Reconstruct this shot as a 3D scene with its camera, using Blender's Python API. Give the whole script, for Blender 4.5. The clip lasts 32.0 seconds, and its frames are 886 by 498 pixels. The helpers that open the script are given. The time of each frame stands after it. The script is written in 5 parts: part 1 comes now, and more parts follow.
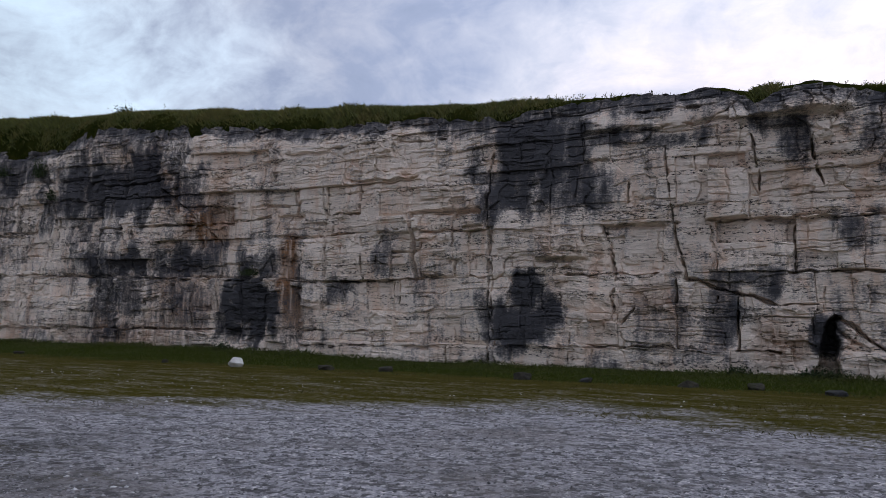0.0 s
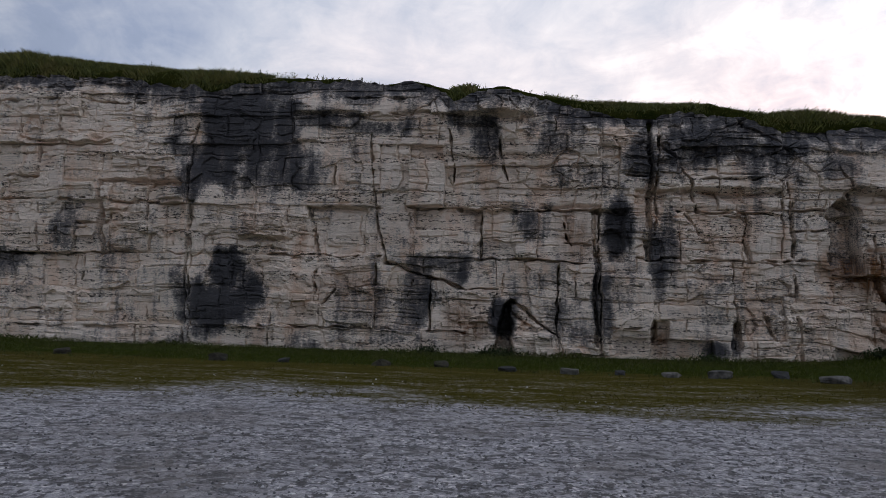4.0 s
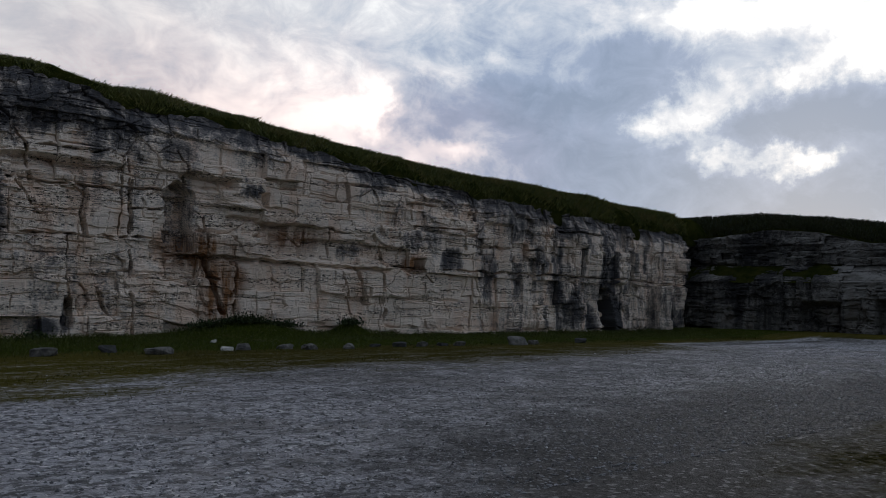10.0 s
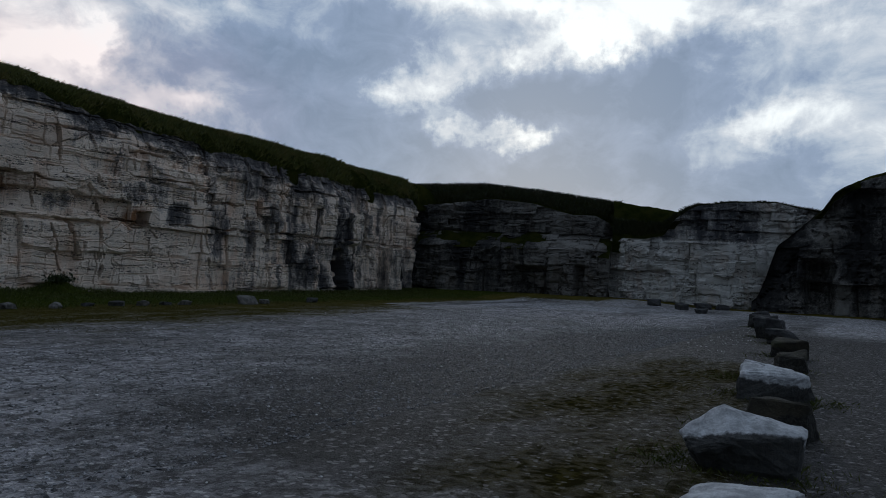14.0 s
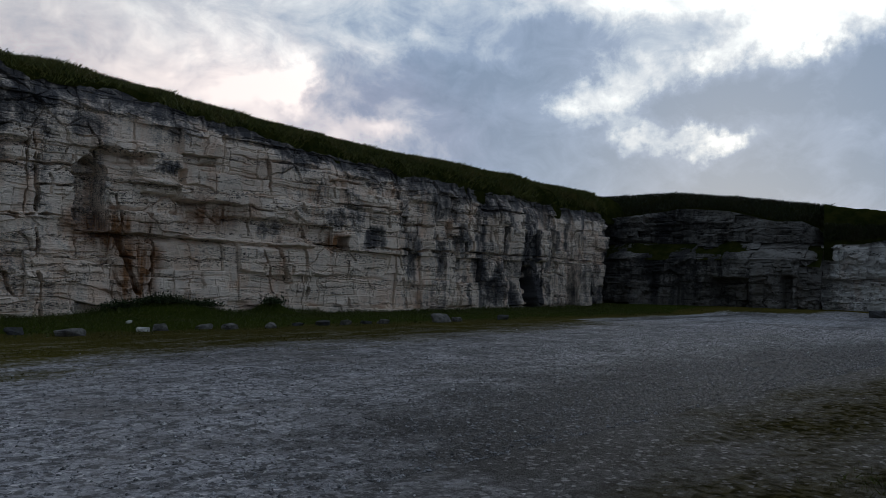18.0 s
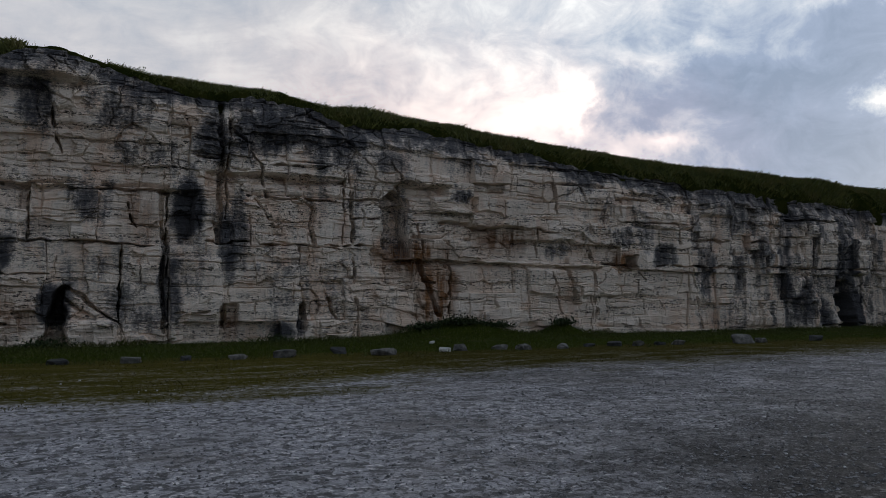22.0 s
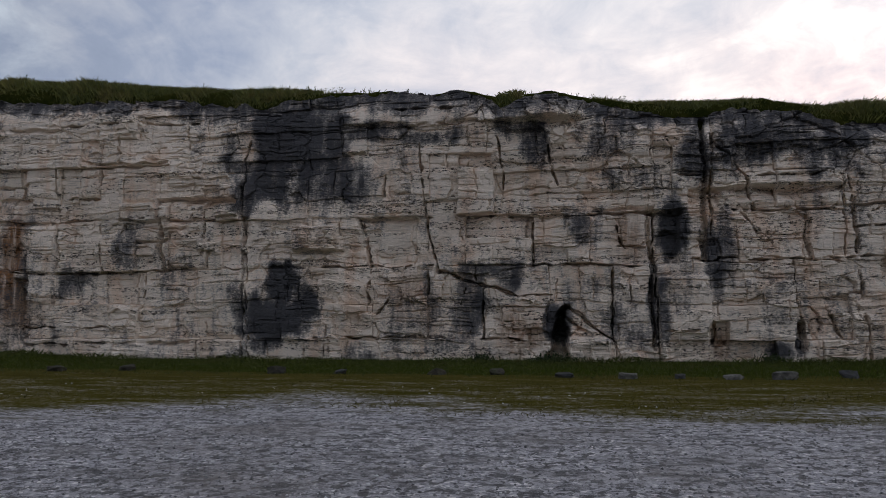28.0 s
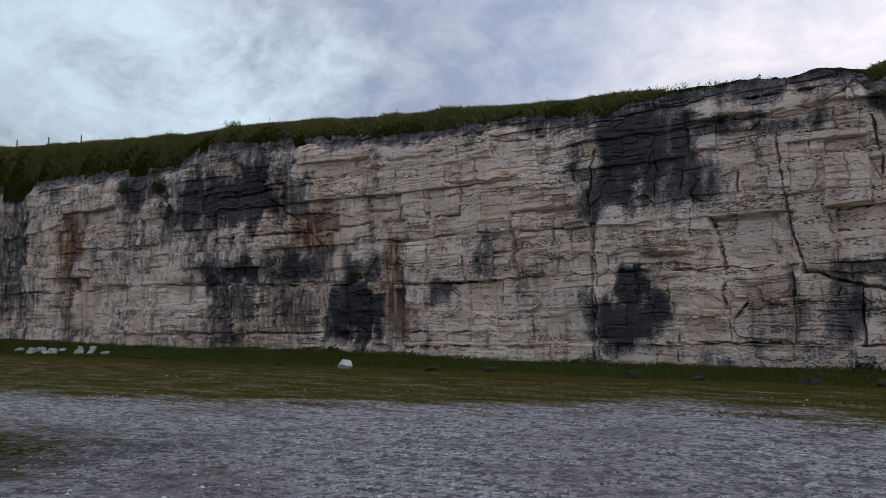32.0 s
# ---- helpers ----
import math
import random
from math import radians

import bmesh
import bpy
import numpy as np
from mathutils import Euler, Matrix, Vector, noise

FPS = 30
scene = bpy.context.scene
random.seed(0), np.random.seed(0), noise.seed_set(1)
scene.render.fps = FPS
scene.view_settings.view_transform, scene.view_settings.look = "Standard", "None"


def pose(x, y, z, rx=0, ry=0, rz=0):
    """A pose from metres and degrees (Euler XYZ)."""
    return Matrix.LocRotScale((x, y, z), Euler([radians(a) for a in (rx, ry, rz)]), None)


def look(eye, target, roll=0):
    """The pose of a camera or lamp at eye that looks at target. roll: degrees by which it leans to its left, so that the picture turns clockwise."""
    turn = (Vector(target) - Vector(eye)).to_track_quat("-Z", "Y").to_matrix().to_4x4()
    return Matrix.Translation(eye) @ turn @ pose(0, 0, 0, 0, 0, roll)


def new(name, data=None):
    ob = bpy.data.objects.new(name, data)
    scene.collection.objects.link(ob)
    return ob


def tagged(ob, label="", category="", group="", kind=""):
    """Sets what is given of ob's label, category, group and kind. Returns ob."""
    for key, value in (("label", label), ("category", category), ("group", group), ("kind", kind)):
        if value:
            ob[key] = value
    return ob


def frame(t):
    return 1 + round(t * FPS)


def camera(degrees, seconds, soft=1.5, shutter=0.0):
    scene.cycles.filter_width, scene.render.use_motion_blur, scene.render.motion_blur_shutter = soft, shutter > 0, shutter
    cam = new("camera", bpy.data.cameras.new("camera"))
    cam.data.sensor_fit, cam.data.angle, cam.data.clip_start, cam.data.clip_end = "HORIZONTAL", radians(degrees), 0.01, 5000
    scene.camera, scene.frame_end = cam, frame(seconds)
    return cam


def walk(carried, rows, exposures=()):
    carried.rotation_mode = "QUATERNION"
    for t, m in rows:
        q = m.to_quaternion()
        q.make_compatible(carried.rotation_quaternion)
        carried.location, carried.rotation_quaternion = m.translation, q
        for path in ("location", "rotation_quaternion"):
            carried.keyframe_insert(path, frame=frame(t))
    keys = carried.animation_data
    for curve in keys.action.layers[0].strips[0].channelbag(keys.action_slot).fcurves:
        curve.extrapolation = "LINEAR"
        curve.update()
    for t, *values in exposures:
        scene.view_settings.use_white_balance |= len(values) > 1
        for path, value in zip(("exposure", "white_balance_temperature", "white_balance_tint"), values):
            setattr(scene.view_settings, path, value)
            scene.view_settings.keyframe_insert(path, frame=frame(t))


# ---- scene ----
LENS = 59.9
EYE_HIGH, ARM, MIDWAY = 1.6, 0.25, 15.0
cam = camera(LENS, 32.0, soft=0.85)
# seconds, heading east of the cliff's normal, tilt above level, roll, in degrees
PATH = [
    (0, -27.81, 5.45, 0.70), (0.5, -24.90, 5.50, 0.70), (1, -21.78, 5.38, 0.95), (1.5, -18.77, 5.16, 1.22),
    (2, -16.48, 5.04, 1.32), (2.5, -13.58, 4.87, 1.36), (4.5, -2.63, 4.45, 1.26), (5, 2.13, 4.62, 0.88),
    (5.5, 7.15, 4.71, 0.73), (6, 9.79, 4.77, 0.67), (6.5, 11.91, 4.76, 0.76), (7, 16.37, 4.50, 0.58),
    (7.5, 21.04, 4.48, 0.56), (8, 25.12, 4.37, 0.47), (8.5, 29.36, 4.21, 0.57), (9, 33.23, 3.98, 0.94),
    (9.5, 36.72, 3.79, 1.34), (10, 40.33, 3.80, 1.51), (10.5, 44.26, 3.67, 1.78), (11, 47.18, 3.48, 1.85),
    (11.5, 50.03, 3.36, 2.03), (12, 52.31, 3.13, 2.02), (12.5, 54.04, 2.64, 1.99), (13, 56.06, 1.97, 2.14),
    (13.5, 57.97, 1.57, 2.47), (14.5, 60.86, 1.57, 2.62), (15.5, 59.34, 1.61, 2.50), (16, 56.98, 1.72, 1.93),
    (16.5, 54.40, 1.97, 1.91), (17, 50.96, 2.09, 1.54), (17.5, 48.12, 2.14, 1.39), (18, 46.00, 2.29, 1.17),
    (18.5, 44.29, 2.30, 0.81), (19, 42.01, 2.49, 0.78), (19.5, 39.30, 2.70, 0.74), (20, 36.68, 2.90, 0.38),
    (20.5, 33.82, 3.22, 0.34), (21, 30.44, 3.40, 0.30), (21.5, 27.44, 3.49, 0.26), (22, 24.94, 3.58, 0.09),
    (22.5, 22.45, 3.57, -0.02), (23, 20.02, 3.68, 0.06), (23.5, 17.20, 3.76, 0.13), (24, 14.18, 3.79, 0.06),
    (24.5, 11.21, 3.76, -0.05), (25, 8.25, 3.82, -0.07), (25.5, 4.92, 3.91, -0.19), (27.5, -6.87, 4.75, -0.12),
    (28, -9.94, 4.96, -0.19), (28.5, -13.80, 5.13, -0.24), (29, -17.00, 5.21, -0.27), (29.5, -19.81, 5.22, -0.20),
    (30, -22.82, 5.27, -0.14), (30.5, -25.70, 5.33, -0.19), (31, -28.51, 5.56, -0.53), (31.5, -31.97, 5.47, -0.36),
    (32, -35.33, 5.45, -0.45),
]


def aim(az, el, roll):
    """The camera is held out at arm's length by someone who turns on the spot."""
    a, e, m = radians(az), radians(el), radians(MIDWAY)
    eye = Vector((ARM * (math.sin(a) - math.sin(m)), ARM * (math.cos(a) - math.cos(m)), EYE_HIGH))
    d = Vector((math.sin(a) * math.cos(e), math.cos(a) * math.cos(e), math.sin(e)))
    return look(eye, eye + d * 10, roll)


EXPOSURE = [
    (0.0, 0.3, 6350, 16), (2.5, 0.27, 6450, 14), (6.0, -0.36, 6500, 12), (9.0, -0.37, 6300, 9), (11.0, -0.8, 6100, 7), (13.0, -0.75, 5900, 5), (15.5, -1.1, 5800, 4), (17.0, -0.7, 5900, 4),
    (19.0, -0.75, 6050, 5), (23.0, -0.42, 6350, 8), (25.0, -0.36, 6550, 10), (28.0, 0.0, 6650, 12), (32.0, 0.17, 6500, 14),
]
walk(cam, [(t, aim(a, e, r)) for t, a, e, r in PATH], EXPOSURE)

# ---- light: an overcast evening sky, the sun low behind cloud over the far end of the quarry ----
SUN_AZ, SUN_EL = 66.0, 11.0


def unit(az, el):
    a, e = radians(az), radians(el)
    return Vector((math.sin(a) * math.cos(e), math.cos(a) * math.cos(e), math.sin(e)))


sun = new("sun", bpy.data.lights.new("sun", "SUN"))
sun.data.energy, sun.data.angle, sun.data.color = 0.6, radians(25), (1.0, 0.9, 0.8)
sun.matrix_world = look(unit(SUN_AZ, SUN_EL) * 100, (0, 0, 0))


class Nodes:
    """A small helper to write node trees."""

    def __init__(self, tree):
        self.tree = tree
        tree.nodes.clear()

    def add(self, kind, **values):
        n = self.tree.nodes.new(kind)
        for k, v in values.items():
            setattr(n, k, v)
        return n

    def link(self, a, b):
        self.tree.links.new(a, b)

    def put(self, socket, value):
        if hasattr(value, "is_output"):
            self.link(value, socket)
        else:
            socket.default_value = value

    def math(self, op, a, b=0.0, clamp=False):
        n = self.add("ShaderNodeMath", operation=op, use_clamp=clamp)
        self.put(n.inputs[0], a)
        self.put(n.inputs[1], b)
        return n.outputs[0]

    def vmath(self, op, a, b=(0, 0, 0)):
        n = self.add("ShaderNodeVectorMath", operation=op)
        self.put(n.inputs[0], a)
        self.put(n.inputs[1], b)
        return n.outputs["Value"] if op == "DOT_PRODUCT" else n.outputs[0]

    def span(self, v, lo, hi, a=0.0, b=1.0):
        n = self.add("ShaderNodeMapRange", interpolation_type="SMOOTHSTEP")
        self.put(n.inputs["Value"], v)
        for key, val in (("From Min", lo), ("From Max", hi), ("To Min", a), ("To Max", b)):
            n.inputs[key].default_value = val
        return n.outputs["Result"]

    def noise(self, vec, scale, detail=4.0, rough=0.55, warp=0.0, color=False):
        n = self.add("ShaderNodeTexNoise")
        self.put(n.inputs["Vector"], vec)
        n.inputs["Scale"].default_value, n.inputs["Detail"].default_value = scale, detail
        n.inputs["Roughness"].default_value, n.inputs["Distortion"].default_value = rough, warp
        return n.outputs["Color" if color else "Fac"]

    def mix(self, f, a, b):
        n = self.add("ShaderNodeMix", data_type="RGBA")
        self.put(n.inputs[0], f)
        self.put(n.inputs[6], a if hasattr(a, "is_output") else (*a, 1))
        self.put(n.inputs[7], b if hasattr(b, "is_output") else (*b, 1))
        return n.outputs[2]

    def scale(self, vec, s):
        return self.vmath("MULTIPLY", vec, s)


world = bpy.data.worlds.new("world")
scene.world = world
world.use_nodes = True
W = Nodes(world.node_tree)
ray = W.add("ShaderNodeTexCoord").outputs["Generated"]
sky = W.add("ShaderNodeTexSky", sky_type="NISHITA", sun_disc=False, sun_elevation=radians(SUN_EL), sun_rotation=radians(SUN_AZ))
# heading and height of the view in degrees, pushed about by noise so that cloud edges are ragged
part_xyz = W.add("ShaderNodeSeparateXYZ")
W.link(ray, part_xyz.inputs[0])
heading = W.math("MULTIPLY", W.math("ARCTAN2", part_xyz.outputs[0], part_xyz.outputs[1]), 57.2958)
height = W.math("MULTIPLY", W.math("ARCSINE", part_xyz.outputs[2]), 57.2958)
angles = W.add("ShaderNodeCombineXYZ")
W.link(heading, angles.inputs[0])
W.link(height, angles.inputs[1])
push = W.scale(W.vmath("SUBTRACT", W.noise(ray, 8.0, 5.0, 0.6, color=True), (0.5, 0.5, 0.5)), (8.0, 4.5, 0))
ruffle = W.scale(W.vmath("SUBTRACT", W.noise(ray, 30.0, 5.0, 0.65, color=True), (0.5, 0.5, 0.5)), (5.5, 3.6, 0))
bent = W.vmath("ADD", W.vmath("ADD", angles.outputs[0], push), ruffle)


def banks(clouds):
    """The sum of soft oval banks in the sky: heading, height, half width, half height in degrees, weight."""
    total = 0.0
    for az, el, rw, rh, w in clouds:
        n = W.add("ShaderNodeVectorMath", operation="LENGTH")
        W.link(W.scale(W.vmath("SUBTRACT", bent, (az, el, 0)), (1 / rw, 1 / rh, 0)), n.inputs[0])
        total = W.math("ADD", total, W.span(n.outputs["Value"], 2.1, 0.2, 0.0, w))
    return total


BRIGHT = [(58.0, 12.9, 2.3, 1.0, 0.9), (60.5, 15.0, 1.9, 1.2, 0.7), (65.1, 15.4, 1.3, 1.0, 0.7), (68.7, 16.9, 2.6, 1.2, 0.9), (73.8, 17.8, 3.5, 1.3, 0.9),
          (71.4, 20.0, 5.0, 1.6, 0.8), (61.1, 10.3, 1.8, 0.8, 0.8), (65.5, 10.1, 1.4, 0.8, 1.1), (49.4, 16.5, 1.9, 1.1, 0.4), (34.4, 13.8, 2.0, 1.4, 0.5),
          (42.4, 17.0, 2.8, 0.8, 0.45), (59.9, 20.4, 6.0, 1.2, 0.7), (83.7, 11.3, 2.5, 1.2, 0.6), (80.3, 9.6, 2.1, 1.5, 0.3), (78.9, 7.3, 1.4, 1.3, 0.3)]
HAZE = [(82.5, 18.2, 2.4, 1.0, 0.6), (39.9, 10.4, 2.2, 0.9, 0.6), (29.4, 13.5, 6.0, 3.2, 0.28), (92, 14, 8, 6, 0.4), (-4, 22, 13, 9, 0.15), (-17, 18, 5, 4, 0.1),
        (12, 18, 20, 9, 0.28), (22, 18, 13, 7, 0.26), (33, 11, 10, 3, 0.24), (-58, 18, 14, 8, 0.12), (38, 22, 12, 3, 0.3)]
DARK = [(46.6, 12.7, 4.8, 3.8, 0.7), (53.0, 12.3, 3.4, 4.5, 0.5), (56.2, 17.2, 3.8, 2.0, 0.35), (64.7, 12.5, 3.9, 1.5, 0.75), (70.8, 13.6, 6.3, 1.9, 0.7),
        (80.2, 14.4, 5.3, 2.6, 0.55), (58.3, 10.3, 1.1, 1.5, 0.5), (71.0, 8.0, 8.5, 2.4, 0.8), (83.1, 8.4, 2.4, 1.4, 0.35), (38.6, 13.2, 2.0, 2.3, 0.35),
        (76.6, 12.0, 4.5, 1.9, 0.4), (58.6, 7.2, 8.4, 2.0, 0.6), (84, 5.5, 8, 2.2, 0.5), (71.9, 18.5, 1.2, 0.6, 0.3), (46, 18.5, 4, 1.6, 0.25), (-32, 20, 18, 9, 0.25)]
BLUE = [(-55, 17.5, 9, 5, 1.0), (-47, 17.5, 6, 4, 1.0), (-63, 19, 9, 6, 1.0), (-70, 16, 10, 8, 0.8)]
ROSY = [(28, 11, 11, 5, 0.8), (38, 10, 9, 4, 0.7), (-8, 14, 8, 5, 0.4), (16, 13, 11, 6, 0.5)]
grain = W.noise(W.scale(ray, (1, 1, 1.9)), 4.0, 8.0, 0.6, 0.8)
puffs = W.noise(W.scale(ray, (1, 1, 1.5)), 15.0, 8.0, 0.62, 0.5)
tone = W.math("SUBTRACT", W.math("MULTIPLY", W.math("ADD", banks(BRIGHT), banks(HAZE)), 0.58), W.math("MULTIPLY", banks(DARK), 0.37))
tone = W.math("ADD", tone, W.math("MULTIPLY", W.math("SUBTRACT", grain, 0.5), W.span(heading, 0.0, 40.0, 0.7, 0.95)))
tone = W.math("ADD", W.math("ADD", tone, W.math("MULTIPLY", W.math("SUBTRACT", puffs, 0.5), W.span(heading, 0.0, 40.0, 0.4, 1.0))), 0.43)
cloud = W.add("ShaderNodeValToRGB")
cloud.color_ramp.elements[0].position, cloud.color_ramp.elements[0].color = 0.0, (0.27, 0.34, 0.47, 1)
cloud.color_ramp.elements[1].position, cloud.color_ramp.elements[1].color = 1.0, (1.4, 1.34, 1.27, 1)
for pos, col in ((0.28, (0.36, 0.43, 0.58)), (0.5, (0.58, 0.63, 0.73)), (0.72, (0.88, 0.87, 0.90))):
    e = cloud.color_ramp.elements.new(pos)
    e.color = (*col, 1)
W.link(tone, cloud.inputs["Fac"])
air = W.mix(W.math("MULTIPLY", banks(BLUE), W.span(tone, 0.2, 0.7, 0.0, 0.55), True), cloud.outputs[0], (0.95, 1.22, 1.4))
air = W.mix(W.math("MULTIPLY", banks(ROSY), 0.9, True), air, W.vmath("MULTIPLY", air, (1.1, 0.95, 0.92)))
sky_bg, cloud_bg, both, out = (W.add(k) for k in ("ShaderNodeBackground", "ShaderNodeBackground", "ShaderNodeAddShader", "ShaderNodeOutputWorld"))
W.link(sky.outputs[0], sky_bg.inputs[0])
sky_bg.inputs[1].default_value = 0.008
W.link(air, cloud_bg.inputs[0])
glow = W.vmath("DOT_PRODUCT", ray, tuple(unit(SUN_AZ, SUN_EL)))
# bright towards the sunset, dusky on the far side of the sky
dusk = W.math("ADD", W.span(glow, -0.9, 0.35, 0.42, 0.98), W.span(glow, math.cos(radians(55)), 1.0, 0.0, 0.34))
W.link(dusk, cloud_bg.inputs[1])
W.link(sky_bg.outputs[0], both.inputs[0])
W.link(cloud_bg.outputs[0], both.inputs[1])
W.link(both.outputs[0], out.inputs[0])


# ---- materials ----
def material(name):
    m = bpy.data.materials.new(name)
    m.use_nodes = True
    n = Nodes(m.node_tree)
    bsdf, o = n.add("ShaderNodeBsdfPrincipled"), n.add("ShaderNodeOutputMaterial")
    n.link(bsdf.outputs[0], o.inputs[0])
    bsdf.inputs["Specular IOR Level"].default_value = 0.3
    return m, n, bsdf


def bump(n, bsdf, height, distance, strength=1.0):
    b = n.add("ShaderNodeBump")
    b.inputs["Distance"].default_value, b.inputs["Strength"].default_value = distance, strength
    n.link(height, b.inputs["Height"])
    n.link(b.outputs[0], bsdf.inputs["Normal"])


def rock_material(name, pale, tan, grey, stain_shade_from=0.45, stain_shade_col=(0.034, 0.036, 0.043), wash_col=(0.18, 0.175, 0.175)):
    """Bedded limestone: pale faces, tan and grey patches, fine dark flecks along the beds, black lichen and painted
    cave shade where the stain value is high.
    """
    m, n, bsdf = material(name)
    pos = n.add("ShaderNodeNewGeometry").outputs["Position"]
    rnd = n.add("ShaderNodeObjectInfo").outputs["Random"]
    st = n.add("ShaderNodeAttribute", attribute_name="stain_shade").outputs["Fac"]
    rust = n.add("ShaderNodeAttribute", attribute_name="rust").outputs["Fac"]
    broad = n.noise(n.scale(pos, (1, 1, 1.3)), 0.55, 5, 0.6)
    patch = n.noise(n.scale(pos, (1, 1, 0.8)), 2.1, 6, 0.65)
    streak = n.noise(n.scale(pos, (3.2, 3.2, 0.35)), 1.0, 5, 0.6, 0.4)
    lam = n.noise(n.scale(pos, (1.1, 1.1, 13.0)), 1.0, 5, 0.6, 0.15)
    dash = n.noise(n.scale(pos, (6.5, 6.5, 21.0)), 1.0, 5, 0.72, 0.1)
    fine = n.noise(n.scale(pos, (1, 1, 2.2)), 10.0, 6, 0.68)
    col = n.mix(n.span(broad, 0.45, 0.7), pale, tan)
    col = n.mix(n.math("MULTIPLY", n.span(patch, 0.5, 0.72), 0.3), col, grey)
    col = n.mix(n.math("MULTIPLY", n.math("SUBTRACT", rnd, 0.5), 0.3, True), col, grey)
    col = n.mix(n.span(fine, 0.45, 0.75, 0.0, 0.25), col, tuple(c * 0.5 for c in tan))
    warm = n.noise(n.scale(pos, (1.6, 1.6, 0.5)), 0.7, 5, 0.6, 0.5)
    col = n.mix(n.span(warm, 0.5, 0.66, 0.0, 0.45), col, (tan[0] * 0.95, tan[1] * 0.78, tan[2] * 0.66))
    run = n.span(streak, 0.3, 0.6, 0.25, 1.0)
    col = n.mix(n.math("MULTIPLY", rust, run, True), col, n.mix(n.span(fine, 0.4, 0.65), (0.34, 0.17, 0.075), (0.15, 0.075, 0.04)))
    # dark flecks strung along some of the beds
    rows = n.noise(n.scale(pos, (0.3, 0.3, 4.6)), 1.0, 4, 0.6)
    fleck = n.math("MULTIPLY", n.span(dash, 0.54, 0.57), n.span(rows, 0.5, 0.6, 0.03, 1.0))
    fleck = n.math("MAXIMUM", n.math("MULTIPLY", n.span(lam, 0.6, 0.64), 0.25), fleck)
    col = n.mix(n.math("MULTIPLY", fleck, 0.92), col, (0.035, 0.03, 0.027))
    # lichen and painted cave shade: a grey wash, and black where it is thickest
    f = n.math("ADD", st, n.math("MULTIPLY", n.math("SUBTRACT", streak, 0.5), 1.0))
    f = n.math("ADD", f, n.math("MULTIPLY", n.math("SUBTRACT", patch, 0.5), 1.0))
    f = n.math("ADD", f, n.math("MULTIPLY", n.math("SUBTRACT", fine, 0.5), 1.25))
    wash = n.span(f, stain_shade_from - 0.2, stain_shade_from + 0.2, 0.0, 0.7)
    mask = n.span(f, stain_shade_from - 0.02, stain_shade_from + 0.5, 0.0, 0.9)
    dark = n.mix(n.span(fine, 0.4, 0.7), stain_shade_col, tuple(c * 2.0 for c in stain_shade_col))
    col = n.mix(wash, col, wash_col)
    col = n.mix(mask, col, dark)
    n.link(col, bsdf.inputs["Base Color"])
    bsdf.inputs["Roughness"].default_value, bsdf.inputs["Specular IOR Level"].default_value = 0.92, 0.12
    h = n.math("ADD", n.math("MULTIPLY", lam, 0.4), n.math("MULTIPLY", fine, 0.5))
    h = n.math("SUBTRACT", h, n.math("MULTIPLY", fleck, 0.5))
    bump(n, bsdf, h, 0.1, 1.0)
    return m


chalk = rock_material("bedded limestone", (0.91, 0.785, 0.665), (0.77, 0.615, 0.49), (0.6, 0.545, 0.49))
# the shade of faces turned from the sunset is put into this darker colour
shaded_rock = rock_material("weathered limestone with painted shade", (0.22, 0.21, 0.195), (0.1, 0.094, 0.082), (0.05, 0.05, 0.048), 0.2, (0.014, 0.014, 0.015), (0.06, 0.058, 0.055))
far_rock = rock_material("grey limestone", (0.66, 0.64, 0.61), (0.48, 0.45, 0.42), (0.3, 0.3, 0.3))


def boulder_material(name, a, b, moss):
    m, n, bsdf = material(name)
    geo = n.add("ShaderNodeNewGeometry")
    pos = geo.outputs["Position"]
    f = n.noise(pos, 5.0, 6, 0.65)
    g = n.noise(pos, 28.0, 5, 0.7)
    col = n.mix(n.span(f, 0.35, 0.65), a, b)
    col = n.mix(n.span(g, 0.45, 0.75, 0.0, 0.5), col, tuple(c * 0.3 for c in a))
    col = n.mix(n.span(n.noise(pos, 2.2, 5, 0.6), 0.55, 0.7, 0.0, moss), col, (0.05, 0.055, 0.025))
    # shade of the sides, with dark weathering, put into the stone's colour
    side_shade = n.add("ShaderNodeAttribute", attribute_name="side_shade").outputs["Fac"]
    side_shade = n.math("ADD", side_shade, n.math("MULTIPLY", n.math("SUBTRACT", f, 0.5), 1.0))
    col = n.mix(n.span(side_shade, 0.35, 0.6, 0.0, 0.93), col, n.mix(n.span(g, 0.4, 0.7), (0.016, 0.016, 0.015), (0.05, 0.047, 0.04)))
    n.link(col, bsdf.inputs["Base Color"])
    bsdf.inputs["Roughness"].default_value = 0.88
    bump(n, bsdf, n.math("ADD", f, n.math("MULTIPLY", g, 0.4)), 0.05, 0.9)
    return m


pale_stone = boulder_material("pale boulder stone", (0.64, 0.65, 0.67), (0.34, 0.345, 0.36), 0.1)
white_stone = boulder_material("white chalk stone", (0.75, 0.74, 0.7), (0.6, 0.58, 0.54), 0.0)
slab_stone = boulder_material("grey slab stone", (0.2, 0.19, 0.175), (0.06, 0.058, 0.055), 0.5)
brown_stone = boulder_material("brown boulder stone", (0.055, 0.048, 0.034), (0.028, 0.026, 0.02), 0.6)
grey_stone = boulder_material("dark grey stone", (0.07, 0.07, 0.072), (0.032, 0.032, 0.034), 0.5)


